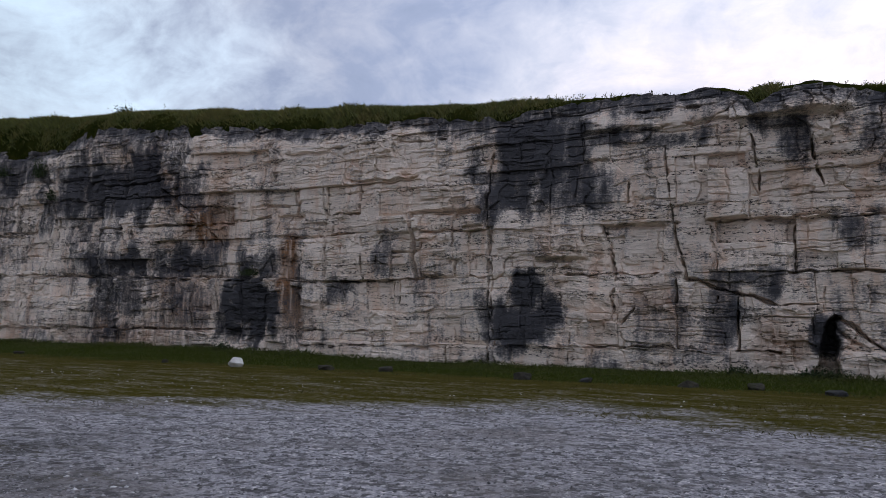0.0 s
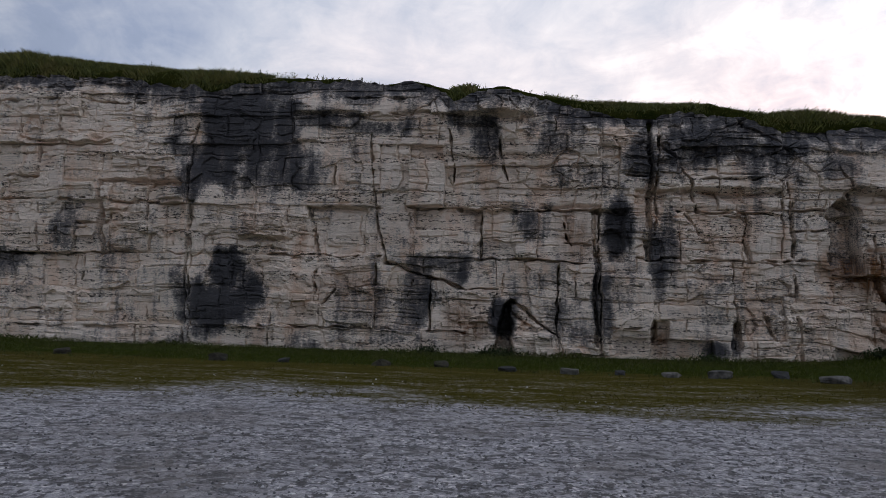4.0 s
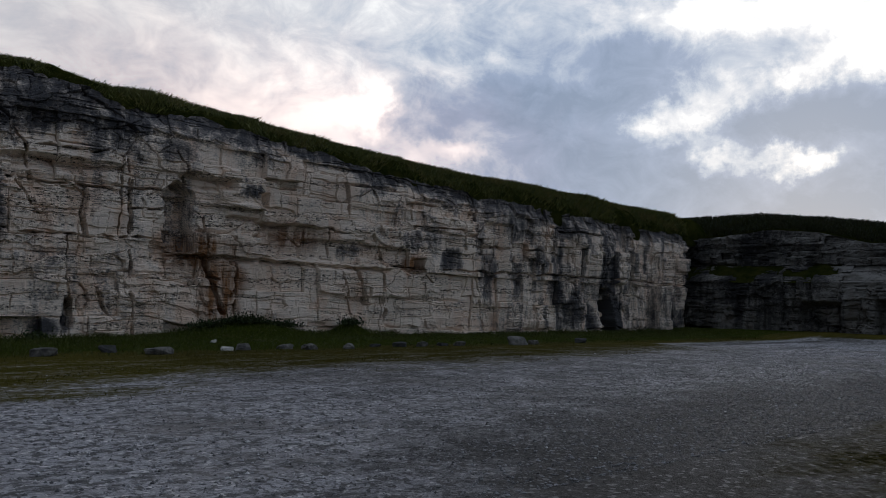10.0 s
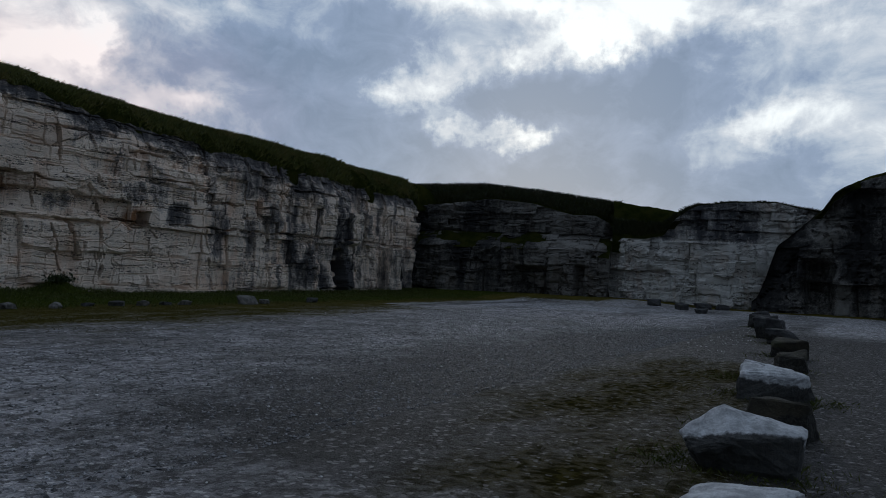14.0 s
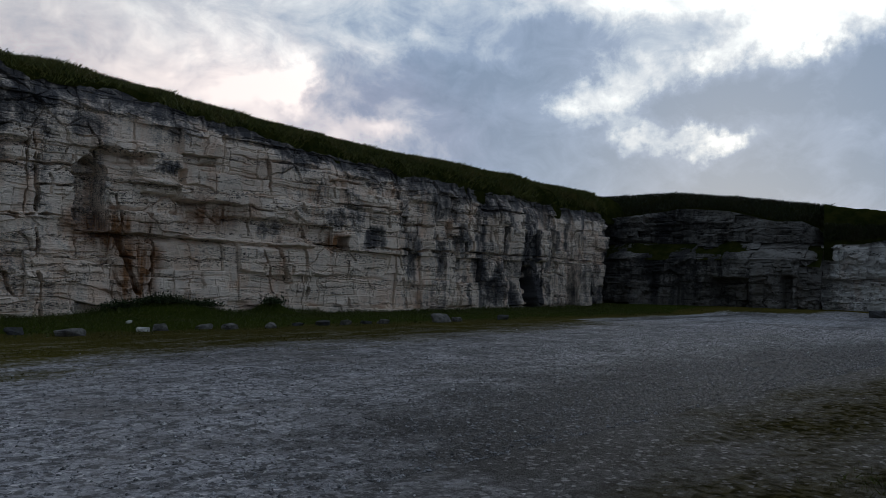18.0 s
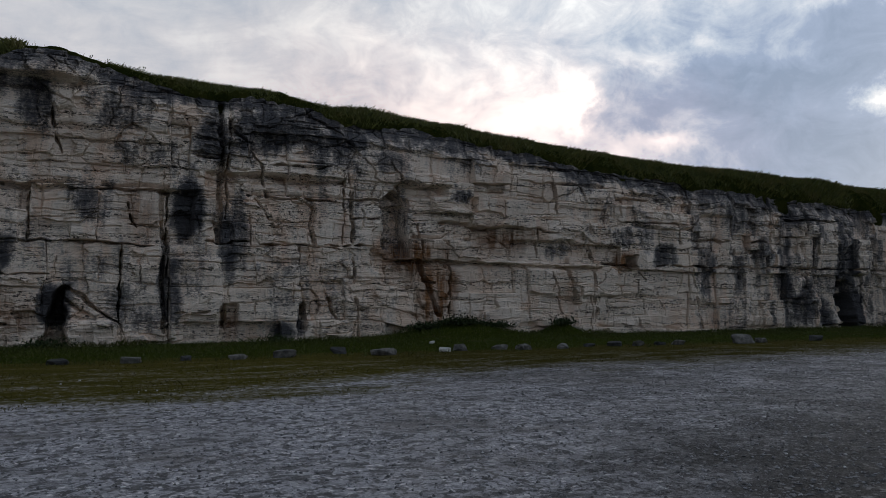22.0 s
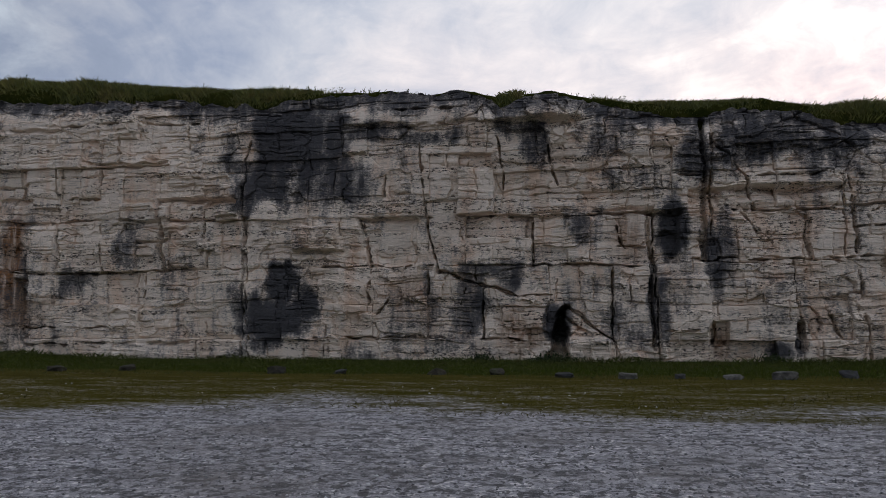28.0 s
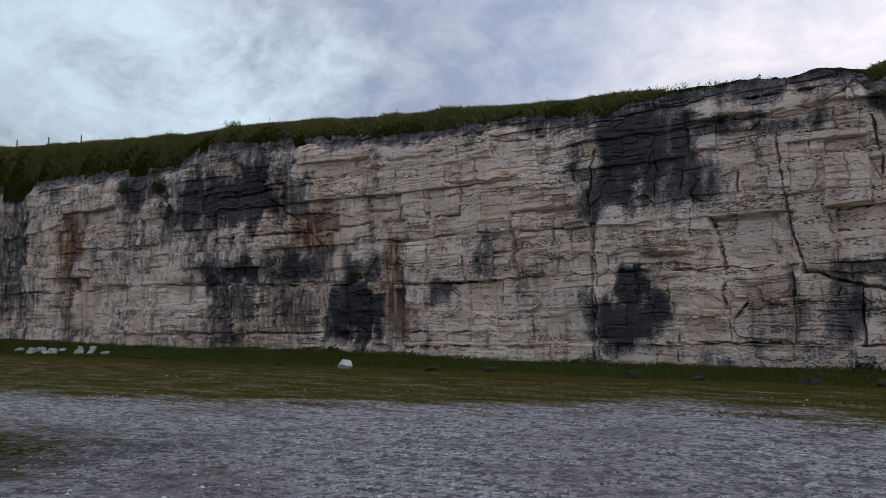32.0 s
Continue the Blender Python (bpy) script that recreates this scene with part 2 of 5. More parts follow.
def ground_material():
    """Pale gravel, thin olive turf and greener bank, by how much 'turf' grows."""
    m, n, bsdf = material("gravel and turf")
    pos = n.add("ShaderNodeNewGeometry").outputs["Position"]
    turf = n.add("ShaderNodeAttribute", attribute_name="turf").outputs["Fac"]
    big = n.noise(pos, 0.35, 5, 0.6)
    mid = n.noise(n.scale(pos, (0.5, 1.3, 1)), 1.2, 5, 0.62)
    peb = n.noise(pos, 9.0, 6, 0.75)
    grit = n.noise(pos, 38.0, 4, 0.8)
    small = n.noise(n.scale(pos, (1, 0.8, 1)), 7.5, 3, 0.6, 0.3)
    vor = n.add("ShaderNodeTexVoronoi")
    vor.inputs["Scale"].default_value = 24.0
    n.link(pos, vor.inputs["Vector"])
    gravel = n.mix(n.span(grit, 0.32, 0.66), (0.225, 0.22, 0.232), (0.49, 0.474, 0.495))
    tone = n.add("ShaderNodeSeparateColor")
    n.link(vor.outputs["Color"], tone.inputs[0])
    gravel = n.mix(n.span(tone.outputs[0], 0.8, 0.95, 0.0, 0.85), gravel, (0.76, 0.73, 0.71))
    gravel = n.mix(n.span(tone.outputs[1], 0.6, 0.9, 0.0, 0.6), gravel, (0.10, 0.096, 0.1))
    gravel = n.mix(n.span(small, 0.535, 0.585, 0.0, 0.9), gravel, (0.045, 0.041, 0.04))
    gravel = n.mix(n.span(mid, 0.5, 0.7, 0.0, 0.75), gravel, (0.10, 0.093, 0.09))
    gravel = n.mix(n.span(n.noise(pos, 0.6, 4, 0.6), 0.45, 0.62, 0.0, 0.25), gravel, (0.42, 0.395, 0.39))
    gravel = n.mix(n.span(big, 0.48, 0.66, 0.0, 0.55), gravel, (0.15, 0.13, 0.115))
    clump = n.noise(n.scale(pos, (1, 1.5, 1)), 2.6, 7, 0.75)
    gravel = n.mix(n.span(clump, 0.5, 0.6, 0.0, 0.86), gravel, (0.05, 0.047, 0.047))
    dirt = n.add("ShaderNodeAttribute", attribute_name="dirt").outputs["Fac"]
    soil = n.mix(n.span(grit, 0.42, 0.7), (0.008, 0.007, 0.006), (0.075, 0.07, 0.066))
    soil = n.mix(n.span(tone.outputs[0], 0.88, 0.98, 0.0, 0.6), soil, (0.28, 0.275, 0.275))
    damp = n.span(n.math("ADD", dirt, n.math("MULTIPLY", n.math("SUBTRACT", n.noise(pos, 0.9, 6, 0.7), 0.5), 1.3)), 0.2, 0.9, 0.0, 0.93)
    gravel = n.mix(damp, gravel, soil)
    green = n.mix(n.span(mid, 0.22, 0.78), (0.092, 0.075, 0.019), (0.05, 0.047, 0.01))
    green = n.mix(n.span(grit, 0.45, 0.7, 0.0, 0.35), green, (0.13, 0.105, 0.04))
    moss = n.mix(n.span(small, 0.42, 0.6), (0.044, 0.037, 0.010), (0.017, 0.015, 0.007))
    green = n.mix(n.span(dirt, 0.3, 0.8, 0.0, 0.92), green, n.mix(n.span(tone.outputs[0], 0.9, 0.98, 0.0, 0.45), moss, (0.22, 0.21, 0.2)))
    bank = n.mix(n.span(peb, 0.35, 0.7), (0.018, 0.028, 0.004), (0.055, 0.066, 0.01))
    f = n.math("ADD", turf, n.math("MULTIPLY", n.math("SUBTRACT", mid, 0.5), 0.9))
    f = n.math("ADD", f, n.math("MULTIPLY", n.math("SUBTRACT", small, 0.5), 0.8))
    col = n.mix(n.span(f, 0.3, 0.74), gravel, green)
    col = n.mix(n.span(f, 1.3, 1.7), col, bank)
    n.link(col, bsdf.inputs["Base Color"])
    n.link(n.span(peb, 0.3, 0.7, 0.55, 0.88), bsdf.inputs["Roughness"])
    n.link(n.math("MULTIPLY", n.span(f, 0.25, 0.8, 0.42, 0.0), n.math("SUBTRACT", 1.0, n.math("MULTIPLY", damp, 0.7))), bsdf.inputs["Specular IOR Level"])
    h = n.math("ADD", n.math("MULTIPLY", peb, 0.5), n.math("MULTIPLY", grit, 0.5))
    bump(n, bsdf, h, 0.05, 0.9)
    return m


def leaf_material(name, a, b, dry):
    m, n, bsdf = material(name)
    geo = n.add("ShaderNodeNewGeometry")
    pos, isle = geo.outputs["Position"], geo.outputs["Random Per Island"]
    col = n.mix(isle, a, b)
    col = n.mix(n.math("MULTIPLY", n.span(n.noise(pos, 0.8, 4, 0.6), 0.45, 0.7), 0.6), col, dry)
    n.link(col, bsdf.inputs["Base Color"])
    bsdf.inputs["Roughness"].default_value = 0.7
    return m


ground_mat = ground_material()
turf_grass_mat = leaf_material("olive turf", (0.032, 0.032, 0.003), (0.09, 0.075, 0.01), (0.11, 0.078, 0.018))
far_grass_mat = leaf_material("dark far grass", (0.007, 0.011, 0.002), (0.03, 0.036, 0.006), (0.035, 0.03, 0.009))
grass_mat = leaf_material("bank grass", (0.028, 0.04, 0.005), (0.08, 0.098, 0.013), (0.09, 0.078, 0.02))
top_grass_mat = leaf_material("cliff top grass", (0.04, 0.052, 0.008), (0.12, 0.125, 0.022), (0.16, 0.12, 0.035))
pebble_mat = leaf_material("loose gravel stones", (0.06, 0.06, 0.063), (0.34, 0.335, 0.345), (0.12, 0.11, 0.1))
pale_pebble_mat = leaf_material("pale loose stones", (0.25, 0.25, 0.26), (0.62, 0.61, 0.61), (0.4, 0.38, 0.37))
hill_mat, n, bsdf = material("hill turf")
pos = n.add("ShaderNodeNewGeometry").outputs["Position"]
col = n.mix(n.span(n.noise(pos, 1.4, 6, 0.65), 0.35, 0.65), (0.012, 0.016, 0.003), (0.036, 0.036, 0.008))
n.link(n.mix(n.span(n.noise(pos, 16, 5, 0.7), 0.4, 0.7, 0.0, 0.6), col, (0.02, 0.03, 0.008)), bsdf.inputs["Base Color"])
bsdf.inputs["Roughness"].default_value = 0.9
bsdf.inputs["Specular IOR Level"].default_value = 0.0
bump(n, bsdf, n.noise(pos, 9, 6, 0.7), 0.12, 1.0)


# ---- shapes ----
def lattice(ix, iy, iz):
    h = (ix.astype(np.int64) * 374761393 + iy.astype(np.int64) * 668265263 + iz.astype(np.int64) * 2147483647) & 0xFFFFFFFF
    h = ((h ^ (h >> 13)) * 1274126177) & 0xFFFFFFFF
    return ((h ^ (h >> 16)) & 0xFFFF) / 65535.0


def vnoise(x, y, z=0.0):
    """Smooth value noise in -1..1."""
    x, y, z = np.broadcast_arrays(np.asarray(x, float), np.asarray(y, float), np.asarray(z, float))
    fx, fy, fz = np.floor(x), np.floor(y), np.floor(z)
    u, v, w = (a * a * (3 - 2 * a) for a in (x - fx, y - fy, z - fz))
    total = 0.0
    for a in (0, 1):
        for b in (0, 1):
            for c in (0, 1):
                k = (u if a else 1 - u) * (v if b else 1 - v) * (w if c else 1 - w)
                total = total + k * lattice(fx + a, fy + b, fz + c)
    return total * 2 - 1


def fbm(x, y, z=0.0, octaves=4):
    total, amp = 0.0, 0.5
    for _ in range(octaves):
        total = total + amp * vnoise(x, y, z)
        x, y, z, amp = np.asarray(x) * 2.03 + 7.1, np.asarray(y) * 2.03 + 3.3, np.asarray(z) * 2.03 + 1.7, amp * 0.5
    return total


def cells(x, z, seed):
    """Broken facets: each point takes the level and slope of its nearest seed. Also the distance to the next facet."""
    fx, fz = np.floor(x), np.floor(z)
    best, second, level = np.full(x.shape, 9.0), np.full(x.shape, 9.0), np.zeros(x.shape)
    for a in (-1, 0, 1):
        for b in (-1, 0, 1):
            cx, cz = fx + a, fz + b
            h = lattice(cx, cz, np.full_like(cx, seed))
            h2 = lattice(cx, cz, np.full_like(cx, seed + 17))
            ox, oz = cx + 0.15 + 0.7 * h, cz + 0.15 + 0.7 * h2
            d = np.maximum(np.abs(x - ox), np.abs(z - oz)) * 0.6 + 0.4 * np.hypot(x - ox, z - oz)
            h3 = lattice(cx, cz, np.full_like(cx, seed + 31))
            v = (h3 * 2 - 1) + (h - 0.5) * (x - ox) * 1.2 + (h2 - 0.5) * (z - oz) * 1.6
            near = d < best
            second = np.where(near, best, np.minimum(second, d))
            level = np.where(near, v, level)
            best = np.where(near, d, best)
    return level, second - best


def smooth(lo, hi, v):
    k = np.clip((np.asarray(v, float) - lo) / (hi - lo), 0, 1)
    return k * k * (3 - 2 * k)


def sheet(name, verts, faces, mat, parent=None, attrs=(), flat=False):
    """A mesh object from arrays; faces is an (n, 3) or (n, 4) array."""
    faces = np.asarray(faces, np.int32)
    me = bpy.data.meshes.new(name)
    k = faces.shape[1]
    me.vertices.add(len(verts))
    me.vertices.foreach_set("co", np.asarray(verts, np.float32).ravel())
    me.loops.add(faces.size)
    me.loops.foreach_set("vertex_index", faces.ravel())
    me.polygons.add(len(faces))
    me.polygons.foreach_set("loop_start", np.arange(0, faces.size, k, dtype=np.int32))
    me.polygons.foreach_set("use_smooth", np.full(len(faces), not flat))
    for key, values in attrs:
        a = me.attributes.new(key, "FLOAT", "POINT")
        a.data.foreach_set("value", np.asarray(values, np.float32).ravel())
    me.update(calc_edges=True)
    me.validate()
    me.materials.append(mat)
    ob = new(name, me)
    ob.parent = parent
    return ob


def grid_faces(nu, nv):
    i = np.arange(nu - 1)[:, None] * nv + np.arange(nv - 1)[None]
    return np.stack([i, i + nv, i + nv + 1, i + 1], -1).reshape(-1, 4)


def ticks(a, b, step):
    """Stops from a to b, closer at both ends for the rounded arris."""
    n = max(2, int(round((b - a) / step)))
    inner = np.linspace(a, b, n + 1)
    near = min(0.02, (b - a) * 0.1)
    return np.unique(np.concatenate([inner, [a + near, b - near, a + near * 2.4, b - near * 2.4]]))


def interp(x, table):
    xs, ys = zip(*table)
    return np.interp(x, xs, ys)


# ---- the main cliff: its front lies along y = FRONT ----
FRONT = 27.7
ROCK_EDGE = [(-75, 13.6), (-62, 12.4), (-54, 11.95), (-46, 11.72), (-42, 11.3), (-40, 11.3), (-37.6, 12.2), (-33, 11.7), (-30, 11.5), (-25, 10.85), (-21.5, 10.4),
             (-18.7, 10.45), (-15.5, 10.15), (-12.9, 9.9), (-12, 9.75), (-10.2, 10.1), (-7, 10.05), (-5.2, 9.85), (-4.4, 10.03), (-3.2, 9.7), (-2.8, 9.15), (-1.95, 9.65), (-0.9, 9.7), (0.4, 9.35),
             (2.3, 8.9), (3.9, 8.7), (5.2, 8.85), (7, 8.8), (8.2, 8.45), (9.2, 8.2), (10, 8.25), (11.7, 8.35), (13.7, 8.06), (15.8, 7.76), (17.8, 7.6),
             (19.8, 7.21), (21.8, 7.25), (24.1, 7.04), (26.6, 6.82), (29.7, 6.74), (32.7, 6.58), (36.3, 6.5), (39.8, 6.33), (46, 6.35)]
SKYLINE = [(-75, 16.5), (-62, 15.3), (-50, 14.0), (-43, 13.3), (-38, 12.8), (-31, 12.35), (-23, 11.35), (-18, 10.9), (-14, 10.5), (-10, 10.2), (-7, 10.1),
           (-5.3, 9.9), (-4.4, 10.03), (-2.9, 9.7), (-0.9, 9.75), (0.1, 9.5), (2, 9.2), (4, 9.1), (6.2, 9.12), (8, 8.73), (10, 8.68), (13, 8.5),
           (15.5, 8.33), (18, 8.1), (24, 7.83), (33, 7.63), (43, 7.4), (50, 7.3)]
GRASS_HIGH = 0.09
SKYLINE = [(x, z - GRASS_HIGH) for x, z in SKYLINE]
BED_SHIFT = [(-75, 0.8), (-56, 0.58), (-40, 0.5), (-28, 0.24), (-22, 0.0), (9.9, 0.0), (11.2, -0.36), (20, -0.4), (25, -0.62), (46, -0.62)]
FOOT = [(-75, 0.6), (-56, 0.4), (-44, 0.2), (-37, 0.1), (-28, 0.14), (-22, 0.08), (-18, -0.12), (5, -0.12), (10, -0.04), (15, 0.0), (21, -0.12), (46, -0.1)]


def edge_z(x):
    return interp(x, ROCK_EDGE) + 0.10 * vnoise(x * 1.7, 3.1) + 0.06 * vnoise(x * 5.0, 8.1)


def box(x, z, x0, x1, z0, z1, s=0.06):
    return smooth(x0 - s, x0 + s, x) * (1 - smooth(x1 - s, x1 + s, x)) * smooth(z0 - s, z0 + s, z) * (1 - smooth(z1 - s, z1 + s, z))


def groove(x, z, x0, z0, x1, z1, width):
    """1 along a line from one point to another, 0 beside it."""
    dx, dz = x1 - x0, z1 - z0
    k = np.clip(((x - x0) * dx + (z - z0) * dz) / (dx * dx + dz * dz), 0, 1)
    d = np.hypot(x - x0 - k * dx, z - z0 - k * dz)
    return 1 - smooth(width * 0.35, width, d + 0.04 * vnoise(x * 4, z * 4, 5))


# niches, notches and clean recessed panels: x from, x to, z from, z to, depth into the wall
RECESS = [
    (21.95, 22.6, 2.92, 3.45, 0.7), (21.6, 22.5, 5.75, 6.1, 0.35), (2.5, 3.45, 3.36, 5.3, 0.4), (10.95, 13.0, 5.55, 5.98, 0.3),
    (-16.5, -13.1, 5.95, 6.25, 0.3), (-22.5, -21.95, 0.5, 3.1, 0.7), (7.08, 7.36, 0.4, 1.35, 0.5), (4.35, 4.9, 0.5, 1.4, 0.4),
    (-26.2, -25.6, 0.4, 1.1, 0.5), (13.9, 14.55, 5.15, 5.65, 0.4), (-8.1, -5.95, 3.5, 5.25, 0.16), (-1.95, -0.55, 3.5, 5.2, 0.16),
    (-62.5, -57.0, 0.0, 12.5, 1.2), (5.4, 7.6, 5.6, 6.0, 0.22), (3.7, 4.8, 5.5, 6.0, 0.25), (-17.9, -16.6, 5.45, 6.2, 0.12), (-2.6, -1.2, 7.9, 8.4, 0.3),
]
# blocks that stand proud
PROUD = [(-10.8, -8.94, 4.05, 5.01, 0.42), (2.66, 4.36, -0.4, 2.94, 0.3), (10.9, 13.2, 6.0, 6.45, 0.25), (12.9, 14.4, 4.6, 5.1, 0.2),
         (5.2, 9.0, 6.05, 6.6, 0.22), (-23.6, -22.75, 0.6, 5.6, 0.35), (-28.4, -27.0, 0.4, 1.95, 0.3), (-3.0, 0.2, 8.7, 9.4, 0.25), (-19.8, -19.0, 6.3, 7.5, 0.15),
         (19.0, 20.6, 2.9, 3.3, 0.2), (-0.45, 0.95, -0.4, 0.8, 0.4), (4.2, 5.2, 6.0, 7.3, 0.2)]
# open joints and cracks: x, z from, x, z to, width, depth
CRACKS = [
    (-12.85, 7.7, -12.7, 0.0, 0.14, 0.45), (-5.9, 8.1, -5.55, 4.9, 0.1, 0.3), (-5.55, 4.9, -5.16, 3.2, 0.13, 0.4), (-5.16, 3.22, -2.25, 2.3, 0.16, 0.5),
    (-2.25, 2.3, -1.0, 2.3, 0.12, 0.3), (-0.57, 1.95, 1.15, 0.65, 0.2, 0.45), (1.1, 3.1, 1.08, 0.2, 0.12, 0.45), (2.55, 5.3, 2.6, 0.2, 0.13, 0.5),
    (8.9, 6.4, 8.82, 3.6, 0.1, 0.35), (-15.9, 5.4, -15.85, 3.4, 0.14, 0.4), (-20.9, 7.5, -20.8, 3.3, 0.09, 0.3), (-8.07, 5.2, -7.7, 3.3, 0.09, 0.25),
    (-32.7, 10.0, -31.2, 8.2, 0.16, 0.4), (-31.2, 8.2, -28.6, 6.6, 0.16, 0.4), (-28.6, 6.6, -27.4, 5.4, 0.14, 0.35), (-27.3, 5.3, -27.0, 2.0, 0.12, 0.35),
    (4.6, 7.9, 4.5, 4.4, 0.14, 0.4), (18.05, 2.8, 18.9, 0.6, 0.12, 0.35), (20.2, 3.0, 20.3, 0.2, 0.1, 0.35), (13.3, 2.9, 13.2, 0.5, 0.12, 0.35),
    (-54.4, 5.0, -54.0, 0.8, 0.14, 0.4), (-40.9, 10.5, -39.6, 7.0, 0.22, 0.5), (-39.6, 7.0, -40.6, 3.8, 0.12, 0.3), (-44.5, 7.0, -44.6, 0.8, 0.12, 0.35),
]


# what the beds and joints do where they can be told apart: x, z to x, z
# overhanging ledges, thin slits along the beds, upright joints and wide open ones
LEDGE = [
    (-51.1, 6.84, -43.1, 6.34), (-44.4, 6.59, -41.4, 6.57), (-23.5, 6.45, -22.0, 6.40), (-23.5, 5.51, -20.9, 5.40), (-23.2, 9.35, -20.8, 9.25), (-19.7, 7.85, -17.8, 7.66),
    (-17.8, 7.66, -16.0, 7.71), (-16.5, 0.65, -14.8, 0.66), (-16.1, 6.29, -13.1, 6.16), (-15.9, 5.38, -12.6, 5.42), (-10.7, 4.14, -8.9, 4.11), (-8.3, 5.32, -5.9, 5.22),
    (-2.5, 5.29, -0.3, 5.24), (-1.7, 8.66, -0.3, 8.60), (-0.6, 1.67, 0.4, 0.98), (4.5, 6.07, 5.8, 6.07), (6.0, 6.07, 7.5, 5.89), (7.5, 5.89, 8.9, 6.04),
    (10.5, 3.06, 14.1, 3.06), (11.0, 6.10, 11.9, 6.15), (11.9, 6.15, 12.9, 5.86), (12.8, 4.65, 14.1, 4.63), (14.1, 3.06, 20.3, 2.92), (14.1, 4.54, 15.7, 4.54),
]
SLIT_A = [
    (-57.1, 4.00, -52.4, 3.78), (-52.4, 3.78, -46.1, 3.97), (-46.0, 1.01, -38.4, 1.03), (-44.2, 3.98, -40.1, 3.94), (-40.1, 3.94, -32.1, 3.67), (-38.4, 1.03, -32.5, 1.10),
    (-23.2, 1.18, -18.4, 1.17), (-22.7, 3.36, -20.8, 3.34), (-21.7, 0.55, -18.4, 0.57), (-20.9, 5.45, -16.6, 5.45), (-20.8, 9.29, -18.1, 9.34), (-20.8, 3.34, -16.1, 3.38),
    (-20.4, 6.36, -18.9, 6.27), (-17.3, 9.37, -14.8, 9.14), (-16.1, 3.45, -12.6, 3.41), (-10.7, 3.43, -5.3, 3.43), (-9.8, 0.77, -4.6, 0.79), (-8.1, 8.80, -4.6, 8.64),
    (-7.2, 9.35, -4.6, 9.33), (-5.5, 5.26, -2.5, 5.29), (-3.6, 0.80, -2.2, 0.77), (-3.0, 3.40, 0.4, 3.40), (0.2, 3.37, 2.4, 3.34), (0.3, 5.22, 3.2, 5.27),
]
SLIT_B = [
    (1.2, 4.06, 2.3, 4.00), (2.4, 3.64, 4.7, 3.47), (2.7, 1.02, 4.4, 1.03), (3.2, 6.62, 4.7, 6.43), (4.7, 3.55, 8.8, 3.46), (5.3, 5.22, 8.9, 5.17),
    (6.0, 6.46, 8.9, 6.42), (8.0, 3.55, 10.5, 3.54), (8.7, 5.33, 10.5, 5.34), (9.1, 4.59, 10.5, 4.68), (11.7, 2.24, 12.6, 2.14), (15.7, 4.54, 18.4, 4.39),
    (19.3, 1.35, 20.3, 1.34), (20.3, 3.02, 29.6, 3.07), (29.6, 3.07, 36.4, 3.12), (36.4, 3.12, 44.8, 2.95), (20.5, 4.95, 26.3, 5.03), (32.2, 5.55, 36.3, 5.6),
    (38.6, 4.81, 43.9, 5.02), (21.6, 6.07, 23.5, 6.08), (26.3, 4.3, 31.2, 4.35),
]
JOINT_A = [
    (-57.3, 10.98, -56.4, 1.06), (-53.9, 8.62, -53.3, 6.58), (-47.8, 3.65, -47.8, 0.71), (-44.2, 6.41, -44.0, 0.73), (-40.6, 8.59, -40.2, 6.50), (-40.2, 6.50, -41.0, 3.80),
    (-37.9, 3.70, -38.1, 0.77), (-32.1, 3.82, -32.2, 0.81), (-21.0, 3.16, -20.9, 1.34), (-20.8, 5.40, -20.8, 3.39), (-20.7, 7.53, -20.7, 6.37), (-19.0, 9.56, -18.9, 7.70),
    (-19.0, 7.47, -18.9, 6.32), (-18.9, 5.29, -18.8, 3.36), (-18.3, 1.24, -18.0, 0.24), (-18.1, 9.29, -18.1, 7.67), (-16.9, 3.34, -17.0, 1.57), (-15.9, 5.45, -15.9, 3.44),
    (-14.5, 0.70, -14.5, 0.05), (-13.0, 7.49, -12.9, 5.49), (-12.7, 5.27, -12.5, 1.57), (-12.6, 1.57, -12.5, 0.07), (-12.4, 8.70, -12.7, 7.81), (-9.5, 1.57, -9.4, 0.10),
]
JOINT_B = [
    (-9.0, 5.08, -8.9, 4.65), (-8.2, 5.28, -7.8, 3.88), (-7.8, 3.88, -7.7, 1.99), (-7.5, 1.57, -7.0, 2.19), (-7.2, 6.75, -7.2, 6.11), (-5.5, 3.23, -5.5, 2.40),
    (-4.2, 2.59, -4.4, 1.98), (-3.5, 2.59, -3.5, 0.76), (-2.9, 8.19, -2.8, 6.29), (-1.7, 5.03, -1.7, 3.39), (-1.2, 7.91, -0.8, 6.24), (1.2, 4.76, 1.6, 3.95),
    (4.5, 1.38, 4.5, 0.42), (4.7, 7.77, 5.7, 6.44), (5.5, 5.26, 6.0, 4.37), (5.7, 6.44, 6.0, 5.24), (7.2, 1.95, 7.4, 0.63), (7.2, 3.48, 7.2, 1.95),
    (7.6, 5.20, 7.7, 3.47), (8.2, 1.57, 8.7, 0.45), (9.1, 6.32, 9.2, 3.64), (9.2, 5.68, 9.3, 0.09), (9.2, 3.45, 9.3, 0.45), (10.8, 6.87, 11.3, 5.67),
]
